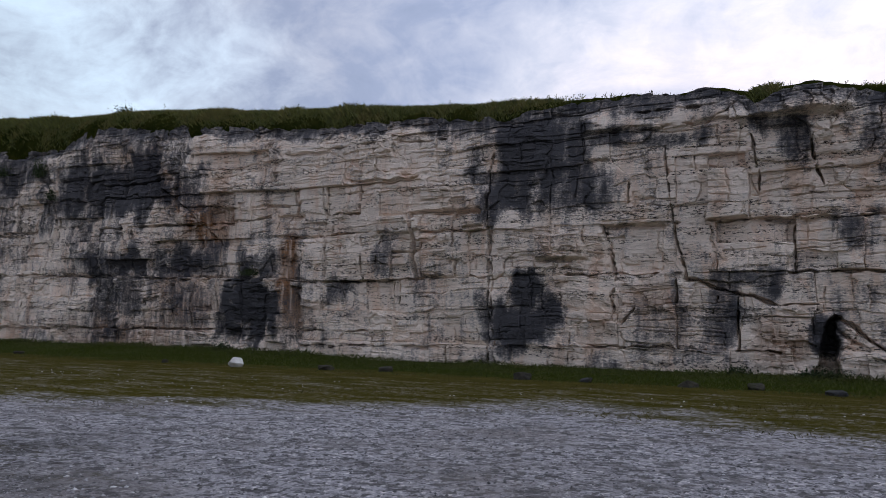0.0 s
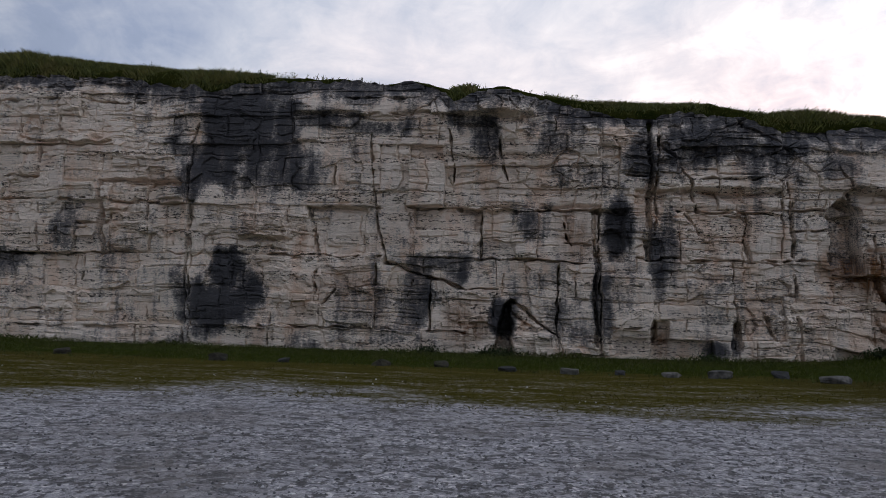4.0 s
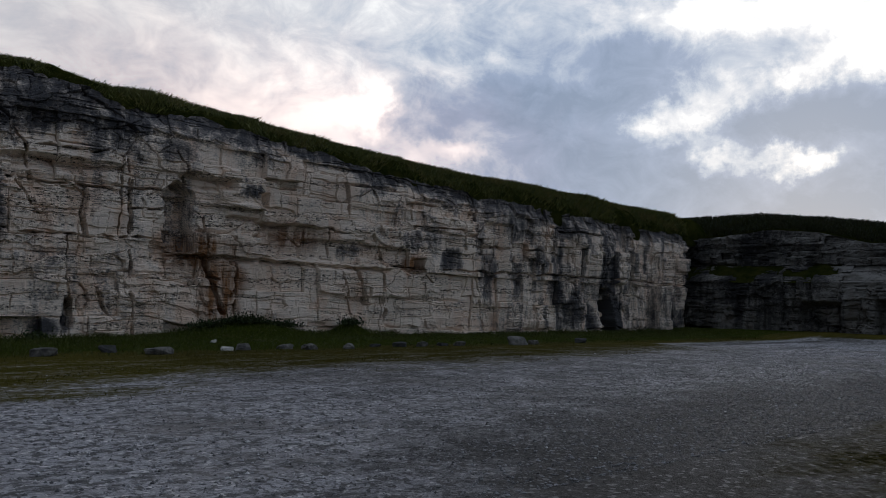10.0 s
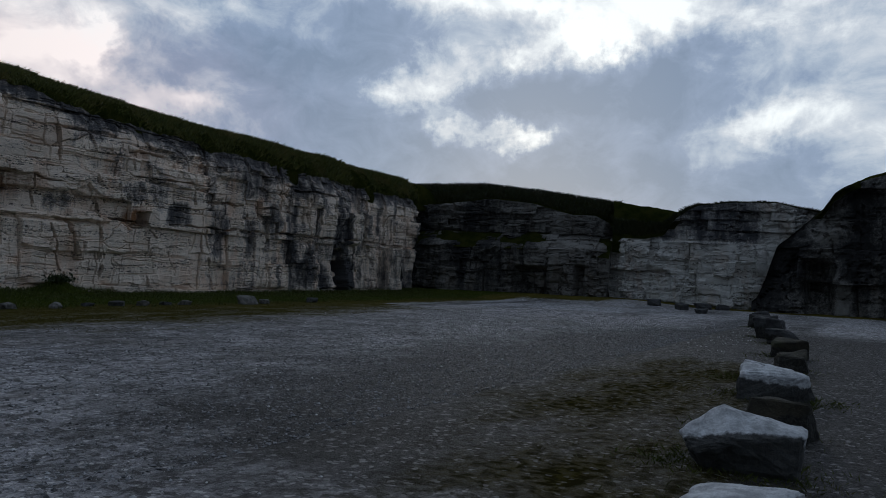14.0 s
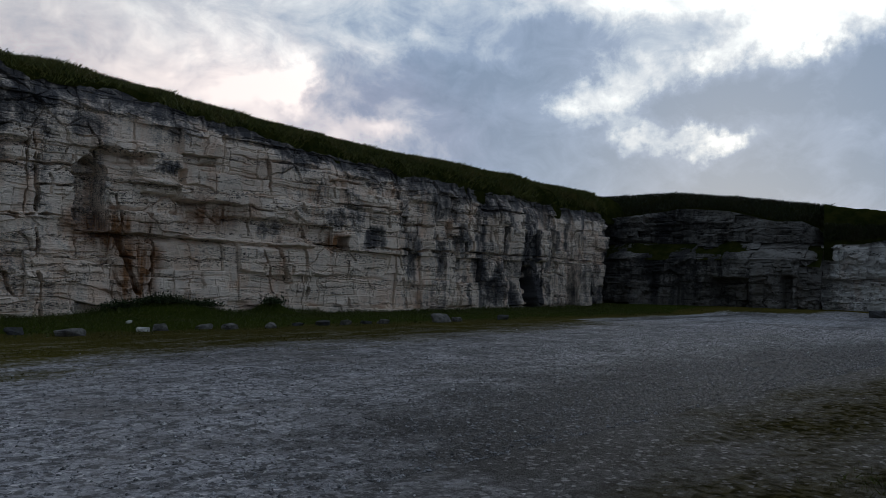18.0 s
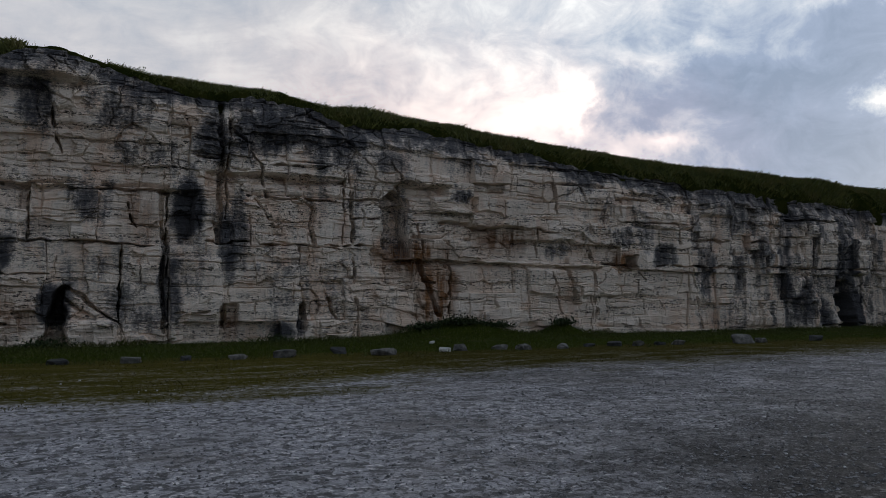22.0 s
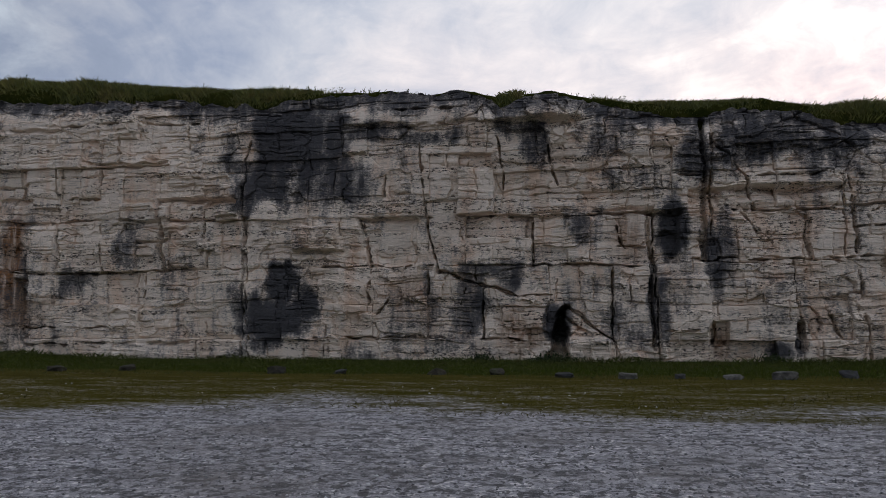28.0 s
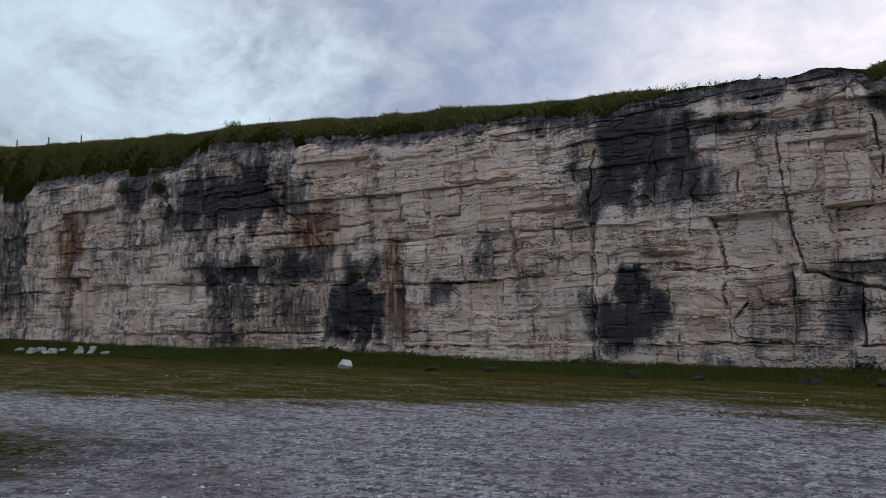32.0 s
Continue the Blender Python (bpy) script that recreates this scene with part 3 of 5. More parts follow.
JOINT_C = [
    (11.9, 4.47, 12.0, 3.36), (13.1, 3.83, 13.2, 3.11), (17.4, 4.41, 17.5, 3.23), (20.0, 5.22, 20.4, 0.86), (20.2, 3.2, 20.6, 0.2), (22.8, 2.4, 22.9, 0.2),
    (22.1, 3.5, 23.2, 2.4), (26.1, 2.9, 27.0, 0.1), (33.1, 5.5, 34.0, 0.0), (41.2, 4.8, 41.1, 0.1), (42.6, 3.0, 43.6, 0.2), (18.2, 6.5, 18.5, 4.7), (20.1, 4.9, 20.3, 3.2),
    (21.2, 7.1, 21.8, 5.3), (24.8, 6.2, 25.1, 4.1), (28.7, 4.5, 29.0, 2.5), (31.2, 6.2, 31.6, 2.6), (35.7, 5.7, 35.9, 3.1), (38.7, 4.8, 38.9, 3.1), (30.3, 2.9, 30.5, 0.3),
]
JOINT_D = [(-48.9, 8.5, -48.7, 1.0), (-46.2, 6.3, -46.0, 4.0), (-42.3, 6.4, -42.2, 1.0), (-36.3, 6.4, -36.2, 3.9), (-35.0, 3.6, -35.1, 0.8), (-30.2, 3.7, -30.0, 0.6), (-28.9, 3.6, -28.8, 0.5),
           (-26.3, 6.3, -26.0, 3.6), (-25.6, 3.3, -25.5, 0.4), (-24.4, 8.9, -24.3, 6.6), (-33.3, 6.2, -33.2, 3.9), (-22.6, 9.2, -22.6, 6.4), (-17.9, 5.2, -18.1, 3.5), (-14.4, 5.2, -14.3, 3.5)]
SLIT_C = [(-56, 6.6, -51, 6.5), (-36.5, 6.4, -30, 6.3), (-30, 6.3, -24, 6.35), (-32.1, 3.67, -23, 3.4), (-32.5, 1.1, -23.2, 1.18), (-36, 8.8, -28, 8.7)]
OPEN = [
    (-51.4, 8.42, -50.8, 1.07), (-22.1, 3.40, -22.0, 0.66), (-16.4, 6.14, -16.2, 3.34), (2.4, 5.23, 2.5, 0.40), (4.3, 8.49, 4.3, 3.52), (12.0, 2.91, 12.8, 0.92),
    (18.9, 2.78, 19.3, 1.35),
]


SLITS = SLIT_A + SLIT_B + SLIT_C
JOINTS_SEEN = JOINT_A + JOINT_B + JOINT_C + JOINT_D


def ledge(x, z, x0, z0, x1, z1):
    """1 just under an overhanging edge, fading out below it."""
    k = np.clip((x - x0) / (x1 - x0), 0, 1)
    s = z0 + (z1 - z0) * k - z + 0.03 * vnoise(x * 3, 7.0)
    ends = smooth(x0 - 0.1, x0 + 0.15, x) * (1 - smooth(x1 - 0.15, x1 + 0.1, x))
    return ends * smooth(-0.008, 0.03, s) * (1 - smooth(0.05, 0.26, s))


def lines(table, x, z, margin=0.4):
    lo, hi, zl, zh = x.min() - margin, x.max() + margin, z.min() - margin, z.max() + margin
    return [q for q in table if max(q[0], q[2]) > lo and min(q[0], q[2]) < hi and max(q[1], q[3]) > zl and min(q[1], q[3]) < zh]


def close_by(table, x, z, margin=0.6):
    """The rows of a table of boxes or lines that can touch these points."""
    lo, hi, zl, zh = x.min() - margin, x.max() + margin, z.min() - margin, z.max() + margin
    return [q for q in table if max(q[0], q[1]) > lo and min(q[0], q[1]) < hi and max(q[2], q[3]) > zl and min(q[2], q[3]) < zh]


def strata(x, z, h, w, seed):
    """Thin beds broken into slabs: the level of each slab, and how near the bed's joint and the upright joint are."""
    r = z / h
    row = np.floor(r)
    flat = np.zeros_like(row)
    c = x / (w * (0.5 + 1.1 * lattice(row, flat, flat + seed))) + 40 * lattice(row, flat + 3, flat + seed)
    col = np.floor(c)
    fr, fc = r - row, c - col
    level = 0.4 * lattice(row, flat + 5, flat + seed) + 1.6 * lattice(row, col, flat + seed + 2) - 1.0
    level = level + 0.7 * (lattice(row, col, flat + seed + 4) - 0.5) * (fc - 0.5) + 0.5 * (lattice(row, col, flat + seed + 6) - 0.4) * (fr - 0.5)
    return level, np.minimum(fr, 1 - fr) * h, np.minimum(fc, 1 - fc) * w


def rugged(x, z, big=1.0, seed=0):
    """The broken grain of bedded rock: slabs at three sizes, spalled facets, thin open joints."""
    wx = x + 0.14 * vnoise(x * 1.1, z * 1.3, 41 + seed) + 0.05 * vnoise(x * 4, z * 5, 42)
    wz = z + 0.14 * vnoise(x * 0.4, z * 0.8, 43 + seed) + 0.06 * vnoise(x * 1.6, z * 2, 45) + 0.02 * vnoise(x * 6, z * 7, 44)
    a, za, xa = strata(wx, wz, 0.72, 1.3, 3 + seed)
    c, zc, xc = strata(wx, wz, 0.26, 0.6, 13 + seed)
    f, zf, xf = strata(wx, wz, 0.1, 0.3, 23 + seed)
    g, eg = cells(wx / 1.5, wz / 1.0, 5 + seed)
    h, eh = cells(wx / 0.5, wz / 0.3, 9 + seed)
    rough = smooth(-0.5, 0.7, vnoise(x * 0.45, z * 0.7, 51 + seed) + 0.4 * vnoise(x * 1.5, z * 2.5, 52))
    d = 0.035 * a + (0.008 + 0.035 * rough) * c + (0.003 + 0.02 * rough) * f + 0.09 * g + (0.012 + 0.07 * rough) * h
    d = d + 0.09 * (1 - smooth(0.008, 0.032, za)) * smooth(0.0, 0.3, vnoise(x * 1.1, z * 0.7, 61))
    d = d + 0.08 * (1 - smooth(0.006, 0.026, zc)) * smooth(0.15, 0.4, vnoise(x * 1.4, z * 2.6, 62))
    d = d + 0.10 * (1 - smooth(0.008, 0.03, xa)) * smooth(0.0, 0.3, vnoise(x * 0.8, z * 0.8, 63))
    d = d + 0.10 * (1 - smooth(0.0, 0.05, eg)) * smooth(0.0, 0.4, vnoise(x * 0.8, z * 0.8, 65))
    d = d + 0.06 * (1 - smooth(0.0, 0.1, eh)) * smooth(0.1, 0.5, vnoise(x * 1.2, z * 1.2, 64)) * rough
    return big * d


def cliff_depth(x, z):
    """How far the face lies behind the front plane."""
    d = 0.45 * fbm(x * 0.12 + 5, z * 0.2, 0.5, 3) + 0.012 * (z - 4) + 0.10 * fbm(x * 0.7, z * 0.9, 2.2, 3) + rugged(x, z)
    d = d + 0.35 * (1 - smooth(-26, -18, x)) * np.abs(vnoise(x * 0.55, z * 0.07, 91)) + 0.45 * smooth(14, 24, x) * np.abs(vnoise(x * 0.8, z * 0.1, 92))
    wx, wz = x + 0.10 * vnoise(x * 1.9, z * 1.9, 3), z + 0.07 * vnoise(x * 2.3, z * 2.3, 9)
    for x0, x1, z0, z1, k in close_by(RECESS, x, z):
        d = d + k * box(wx, wz, x0, x1, z0, z1)
    for x0, x1, z0, z1, k in close_by(PROUD, x, z):
        d = d - k * box(wx, wz, x0, x1, z0, z1)
    for x0, z0, x1, z1, w, k in CRACKS:
        if max(x0, x1) > x.min() - 0.5 and min(x0, x1) < x.max() + 0.5:
            d = d + k * groove(x + 0.04 * vnoise(x * 2, z * 2, 12) + 0.035 * vnoise(x * 7, z * 7, 13), wz, x0, z0, x1, z1, max(0.04, w * 0.36))
    thin = np.where((x < -30) | (x > 26), 0.06, 0.036)
    for q in lines(LEDGE, x, z):
        d = d + 0.27 * ledge(wx, wz, *q)
    for q in lines(SLITS, x, z):
        d = d + 0.4 * groove(x, wz, *q, thin) * smooth(-0.75, 0.0, vnoise(x * 1.7, z, 14))
    for q in lines(JOINTS_SEEN, x, z):
        d = d + 0.42 * groove(wx, z, *q, thin) * smooth(-0.8, -0.1, vnoise(x, z * 1.7, 15))
    for q in lines(OPEN, x, z):
        d = d + 0.5 * groove(wx, z, *q, 0.12)
    # a round-headed niche, a leaning cave, a slit and a long panel that runs out to the right
    if 8 < x.max() and x.min() < 19:
        arch = box(wx, wz, 10.5, 11.45, 3.1, 5.2) + (1 - smooth(0.42, 0.52, np.hypot(wx - 10.98, (wz - 5.2) * 0.85))) * (wz > 5.2)
        d = d + 1.0 * np.clip(arch, 0, 1)
        d = d + 0.6 * box(wx, wz, 14.35 + 0.4 * (4.5 - wz), 18.2, 3.15, 4.52, 0.05) * (1 - smooth(15.5, 18.2, wx))
    d = d + 1.3 * box(wx + 0.08 * vnoise(x * 5, z * 5, 16), wz, -1.3 + 0.32 * wz, -0.55 + 0.02 * wz, -0.5, 1.9, 0.06)
    d = d + 1.5 * box(wx + 0.1 * vnoise(x * 3, z * 3, 18), wz, 36.1 + 0.22 * (2.5 - wz) * 0.4, 36.7 + 0.18 * (2.5 - wz), -0.3, 2.5, 0.1)
    # the weathered top leans back in broken steps
    top = interp(x, ROCK_EDGE) - z
    return d + 0.4 * (1 - smooth(0.0, 1.2, top)) ** 1.5


# black lichen, and shade painted in the caves, niche and cracks: x, z, half width, half height, strength
LICHEN_A = [(-35.2, 8.6, 4.0, 1.5, 0.8), (-38.1, 9.2, 1.33, 1.5, 0.6), (-29.6, 8.3, 1.26, 1.35, 0.55), (-34.5, 4.5, 2.63, 0.8, 0.75), (-29.2, 4.4, 2.8, 0.76, 0.75), (-33.5, 2.9, 1.76, 1.4, 0.6),
            (-29.5, 2.7, 1.74, 1.3, 0.45), (-24.7, 2.2, 1.29, 1.4, 1.2), (-26.1, 1.2, 0.67, 0.6, 0.8), (-24.1, 4.0, 1.2, 0.7, 0.6), (-20.0, 3.1, 0.68, 0.55, 0.6), (-43.7, 10.1, 1.9, 1.1, 0.7),
            (-60.0, 7.0, 3.6, 6.4, 0.55), (-40.6, 8.1, 0.68, 1.5, 0.6), (-30.4, 9.8, 1.3, 0.9, 0.5), (-37.2, 11.8, 3.1, 0.8, 0.5)]
LICHEN_B = [(-11.0, 8.4, 1.8, 1.5, 1.15), (-12.0, 6.9, 1.05, 1.0, 1.0), (-9.2, 6.8, 1.67, 0.95, 0.85), (-9.5, 8.5, 1.17, 1.0, 0.8), (-7.8, 8.5, 1.09, 0.45, 0.9), (-5.6, 8.2, 1.8, 0.28, 0.75),
            (-6.6, 7.9, 0.6, 0.8, 0.55), (-11.2, 9.5, 1.14, 0.5, 0.7), (-11.3, 1.5, 1.29, 0.81, 1.3), (-11.2, 2.7, 0.58, 0.85, 1.2), (-17.7, 4.6, 0.57, 1.0, 0.7), (-16.0, 2.4, 0.75, 0.93, 0.4),
            (-13.0, 2.1, 0.33, 0.62, 0.7), (-4.2, 1.8, 0.41, 1.0, 0.8), (-4.9, 0.6, 0.54, 0.46, 0.5), (-6.2, 1.7, 0.45, 0.67, 0.5), (-8.2, 0.1, 0.51, 0.4, 0.6), (-13.0, 0.0, 0.52, 0.48, 0.7),
            (-6.5, 9.5, 1.31, 0.4, 0.6)]
LICHEN_SHADE_C = [(-4.1, 9.5, 0.85, 0.48, 0.6), (-14.3, 8.4, 0.82, 0.7, 0.4), (-1.5, 8.1, 0.45, 0.84, 0.8), (-2.4, 8.5, 0.52, 0.42, 0.6), (0.5, 8.2, 0.8, 0.62, 0.55), (1.6, 6.6, 0.59, 0.41, 0.6),
            (0.1, 4.8, 0.48, 0.69, 0.75), (3.1, 4.8, 0.46, 1.1, 1.2), (-2.5, 3.0, 0.37, 0.53, 0.8), (-4.0, 1.8, 0.54, 1.07, 0.8), (-3.6, 3.2, 0.87, 0.21, 0.7),
            (-0.9, 1.3, 0.36, 0.8, 1.1), (-5.8, 1.6, 1.06, 0.79, 0.5), (1.2, 1.4, 0.78, 0.79, 0.55), (-7.7, -0.1, 0.48, 0.37, 0.7), (-5.5, 3.0, 0.26, 1.05, 0.5)]
LICHEN_SHADE_D = [(1.0, 7.8, 0.92, 0.52, 0.6), (1.8, 6.6, 0.87, 0.29, 0.6), (4.0, 7.6, 0.59, 1.17, 0.85), (6.1, 7.8, 1.3, 0.9, 0.85), (8.7, 7.6, 1.11, 0.69, 0.9), (6.5, 8.8, 2.4, 0.43, 0.7),
            (5.0, 4.0, 0.3, 1.15, 0.8), (4.7, 3.2, 0.38, 1.25, 0.85), (2.6, 2.3, 0.3, 1.75, 0.75), (3.6, 3.0, 0.38, 0.41, 0.5), (6.5, 0.4, 0.38, 0.29, 1.0), (7.2, 0.8, 0.15, 0.58, 0.9),
            (14.4, 7.7, 0.7, 0.6, 0.7), (10.95, 4.4, 0.55, 1.4, 0.55), (1.9, 0.8, 0.61, 0.61, 0.6), (0.6, 2.6, 0.85, 0.37, 0.5), (8.6, 6.9, 1.5, 0.6, 0.7), (10.4, 6.9, 0.91, 0.48, 0.65)]
LICHEN_SHADE_E = [(18.4, 3.6, 0.94, 0.39, 0.6), (21.8, 4.3, 0.71, 0.41, 0.6), (24.4, 3.5, 0.56, 0.43, 0.8), (26.1, 5.0, 0.44, 1.1, 0.6), (27.0, 2.8, 0.45, 1.25, 0.75), (28.9, 2.6, 0.43, 1.19, 0.75),
            (28.5, 6.0, 0.71, 1.4, 0.7), (32.2, 2.9, 0.47, 1.25, 0.75), (33.4, 1.4, 0.57, 0.84, 0.8), (31.0, 4.1, 0.5, 0.94, 0.7), (34.4, 3.7, 0.45, 1.83, 0.7), (36.5, 4.7, 0.86, 1.0, 0.7),
            (37.2, 1.1, 0.48, 1.32, 1.2), (35.0, 1.1, 0.41, 0.92, 0.9), (43.4, 0.4, 1.11, 1.08, 0.8), (41.2, 1.0, 0.63, 0.52, 0.7)]
LICHEN_F = [(29.9, 5.8, 1.3, 0.87, 0.7), (32.9, 5.8, 1.84, 0.66, 0.8), (39.8, 5.9, 2.17, 0.39, 0.7), (21.1, 5.5, 0.32, 1.03, 0.5), (23.1, 4.8, 0.47, 1.32, 0.5), (38.7, 3.4, 0.7, 1.93, 0.6),
            (13.7, 5.6, 0.36, 0.23, 0.8), (31.9, 6.4, 0.56, 0.93, 0.6), (37.2, 5.8, 1.09, 0.84, 0.7), (19.0, 6.5, 0.42, 0.75, 0.5), (19.8, 6.6, 0.8, 0.5, 0.6), (24.5, 6.5, 0.9, 0.6, 0.7)]
RUST = [(-51.1, 7.4, 0.94, 1.25, 1.2), (-51.4, 4.4, 0.72, 3.6, 0.6), (-22.7, 4.0, 0.3, 1.85, 0.9), (-34.1, 9.8, 1.44, 0.96, 0.4), (-27.9, 6.0, 1.2, 1.73, 0.5), (-29.5, 2.7, 1.66, 1.45, 0.6),
        (-33.5, 0.8, 2.77, 0.61, 0.5), (-32.4, 9.1, 0.69, 0.94, 0.5), (4.7, 0.5, 0.25, 0.51, 0.7), (11.5, 3.1, 0.79, 0.54, 0.7), (12.7, 1.8, 0.57, 1.29, 0.7), (11.8, 3.4, 1.42, 0.35, 0.7),
        (16.1, 4.0, 1.09, 0.48, 0.6), (22.1, 3.2, 0.39, 0.31, 0.8), (-32.6, 9.6, 0.6, 0.8, 0.8), (-31.4, 8.6, 0.6, 0.8, 0.8), (-30.1, 7.6, 0.6, 0.8, 0.8), (-28.8, 6.5, 0.55, 0.8, 0.8), (-28.1, 5.4, 0.5, 0.8, 0.8), (-6.4, 2.0, 0.86, 0.84, 0.4), (-2.0, 1.0, 0.61, 0.61, 0.6), (1.7, 4.2, 0.49, 0.81, 0.4)]
LICHEN_SHADE = [(a, b, c, d, 1.3 * k) for a, b, c, d, k in LICHEN_A] + LICHEN_B + LICHEN_SHADE_C + LICHEN_SHADE_D + LICHEN_SHADE_E + LICHEN_F


def blobs(x, z, table, soft=1.65):
    """Stains and painted shade with ragged, run-down edges."""
    total = np.zeros_like(x)
    lo, hi, zl, zh = x.min(), x.max(), z.min(), z.max()
    warp = 0.8 * fbm(x * 1.1, z * 0.9, 71, 5) + 0.18 * vnoise(x * 2.6, z * 0.5, 72) - 0.05
    for bx, bz, rx, rz, k in table:
        if lo < bx + 2 * rx and hi > bx - 2 * rx and zl < bz + 2 * rz and zh > bz - 2 * rz:
            u, v = np.abs(x - bx) / (1.2 * rx), np.abs(z - bz) / (1.15 * rz)
            q = (u ** 2.5 + v ** 2.5) ** 0.4 + warp
            total = np.maximum(total, k * (1 - smooth(0.3, soft, q)))
    return total


def cliff_stain_shade(x, z):
    s = blobs(x, z, LICHEN_SHADE)
    top = interp(x, ROCK_EDGE) - z
    s = np.maximum(s, 0.85 * (1 - smooth(0.2, 1.3 + 0.9 * vnoise(x * 0.6, 2.0), top)))
    right = smooth(22, 32, x) * (0.24 + 0.6 * vnoise(x * 1.6, z * 0.3, 6.0) + 0.3 * vnoise(x * 3.4, z * 0.5, 7.0))
    old = 0.15 + 0.6 * fbm(x * 0.45, z * 0.36, 81, 4) + 0.22 * (1 - smooth(-36, -18, x)) - 0.16 * smooth(4, 9, x) * (1 - smooth(18, 24, x))
    runs = (0.05 + 0.2 * (1 - smooth(-30, -18, x))) + 0.5 * vnoise(x * 1.5, z * 0.16, 84) * smooth(-0.2, 0.5, vnoise(x * 0.22, z * 0.2, 85))
    return np.maximum(np.maximum(np.maximum(s, right), old), runs)


def block_mesh(x0, x1, z0, z1, step, dep, stain_shade, rust, cap, shift, bed, under=0.0, back=0.8):
    """One block of a rock face: a rounded, ragged front and four sides that run back into the cliff."""
    us, vs = ticks(x0, x1, step), ticks(z0, z1, step)
    X, Z = np.meshgrid(us, vs, indexing="ij")
    # distance to the nearest arris, before the joints are bent
    e = np.minimum(np.minimum(X - x0, x1 - X), np.minimum(Z - z0, z1 - Z))
    bx = X + 0.07 * vnoise(X * 0.8, Z * 0.8, 11) + 0.02 * vnoise(X * 3, Z * 3, 12)
    bz = Z + bed(X) + 0.05 * vnoise(X * 0.7, Z * 0.7, 21) + 0.025 * vnoise(X * 3, Z * 3, 22)
    limit = cap(bx)
    bz = np.minimum(bz, limit)
    worn = 0.015 + 0.10 * smooth(0.0, 0.8, vnoise(X * 0.9, Z * 0.9, 31))
    d = dep(bx, bz) + shift[0] + shift[1] * (bx - x0) + shift[2] * (Z - z0) + worn * (1 - smooth(0.0, 0.03, e))
    d = d + under * (1 - smooth(0.02, 0.16, Z - z0 + 0.06 * vnoise(X * 2, 4.0))) * smooth(-0.3, 0.3, vnoise(X * 0.9, z0, 3))
    nu, nv = X.shape
    front = np.stack([bx, d, bz], -1).reshape(-1, 3)
    idx = np.arange(nu * nv).reshape(nu, nv)
    ring = np.concatenate([idx[:, 0], idx[-1, 1:], idx[-2::-1, -1], idx[0, -2:0:-1]])
    rear = front[ring].copy()
    rear[:, 1] = np.maximum(rear[:, 1] + 0.35, back)
    verts = np.concatenate([front, rear])
    m, base = len(ring), nu * nv
    k = np.arange(m)
    sides = np.stack([ring, base + k, base + (k + 1) % m, np.roll(ring, -1)], -1)
    faces = np.concatenate([grid_faces(nu, nv), sides])
    s, r = stain_shade(verts[:, 0], verts[:, 2]), rust(verts[:, 0], verts[:, 2])
    return verts, faces, s, r


def face_blocks(parent, name, u0, u1, courses, joints, wide, step, dep, stain_shade, rust, place, cap, bed, mat, seed, rough=0.12, limit=300, near=None, label=""):
    """Break a rock face into its blocks. Those inside 'near' become parts of their own, the rest one joined part."""
    rng = random.Random(seed)
    rest, made = [], 0
    for z0, z1, subs in courses:
        back = rng.gauss(0, rough * 0.7)
        stops, u = [u0], u0
        while u < u1 - wide * 0.4:
            u += wide * rng.choice((0.3, 0.55, 0.8, 1.1, 1.6, 2.2)) * rng.uniform(0.8, 1.2)
            close = [j for j in joints if abs(j - u) < wide * 0.35]
            u = close[0] if close and close[0] > stops[-1] + 0.3 else u
            stops.append(min(u, u1))
        stops = [u0] + [s for s, t in zip(stops[1:], stops[2:] + [u1 + 1]) if s < u1 - 0.4] + [u1]
        stops = [s for i, s in enumerate(stops) if i == 0 or s - stops[i - 1] > 0.2 or i == len(stops) - 1]
        for a, b in zip(stops, stops[1:]):
            cuts = [z0] + [s + rng.uniform(-0.2, 0.2) for s in subs if rng.random() < 0.55] + [z1]
            for lo, hi in zip(cuts, cuts[1:]):
                s = float(bed((a + b) / 2))
                if lo + s > float(np.max(cap(np.linspace(a, b, 5)))) - 0.12:
                    continue
                big = rng.random()
                shift = (back + rng.gauss(0, rough * 0.6) if big < 0.72 else rng.gauss(0, rough * 1.7), rng.gauss(0, 0.03), rng.gauss(0, 0.03))
                v, f, st, ru = block_mesh(a, b, lo, hi, step, dep, stain_shade, rust, cap, shift, bed, rng.choice((0, 0, 0, 0, 0.12, 0.25)))
                v = place(v)
                if near and near[0] < (a + b) / 2 < near[1] and made < limit:
                    sheet(name, v, f, mat, parent, (("stain_shade", st), ("rust", ru)), flat=True)
                    made += 1
                else:
                    rest.append((v, f, st, ru))
    if rest:
        off = np.cumsum([0] + [len(v) for v, *_ in rest])
        ob = sheet(name + "s", np.concatenate([v for v, *_ in rest]), np.concatenate([f + o for (_, f, *_), o in zip(rest, off)]), mat, parent,
                   (("stain_shade", np.concatenate([q[2] for q in rest])), ("rust", np.concatenate([q[3] for q in rest]))), flat=True)
        tagged(ob, label or "joined blocks of bedded limestone in the cliff", kind="stuff")


def on_main(v):
    return np.stack([v[:, 0], FRONT + v[:, 1], v[:, 2]], -1)


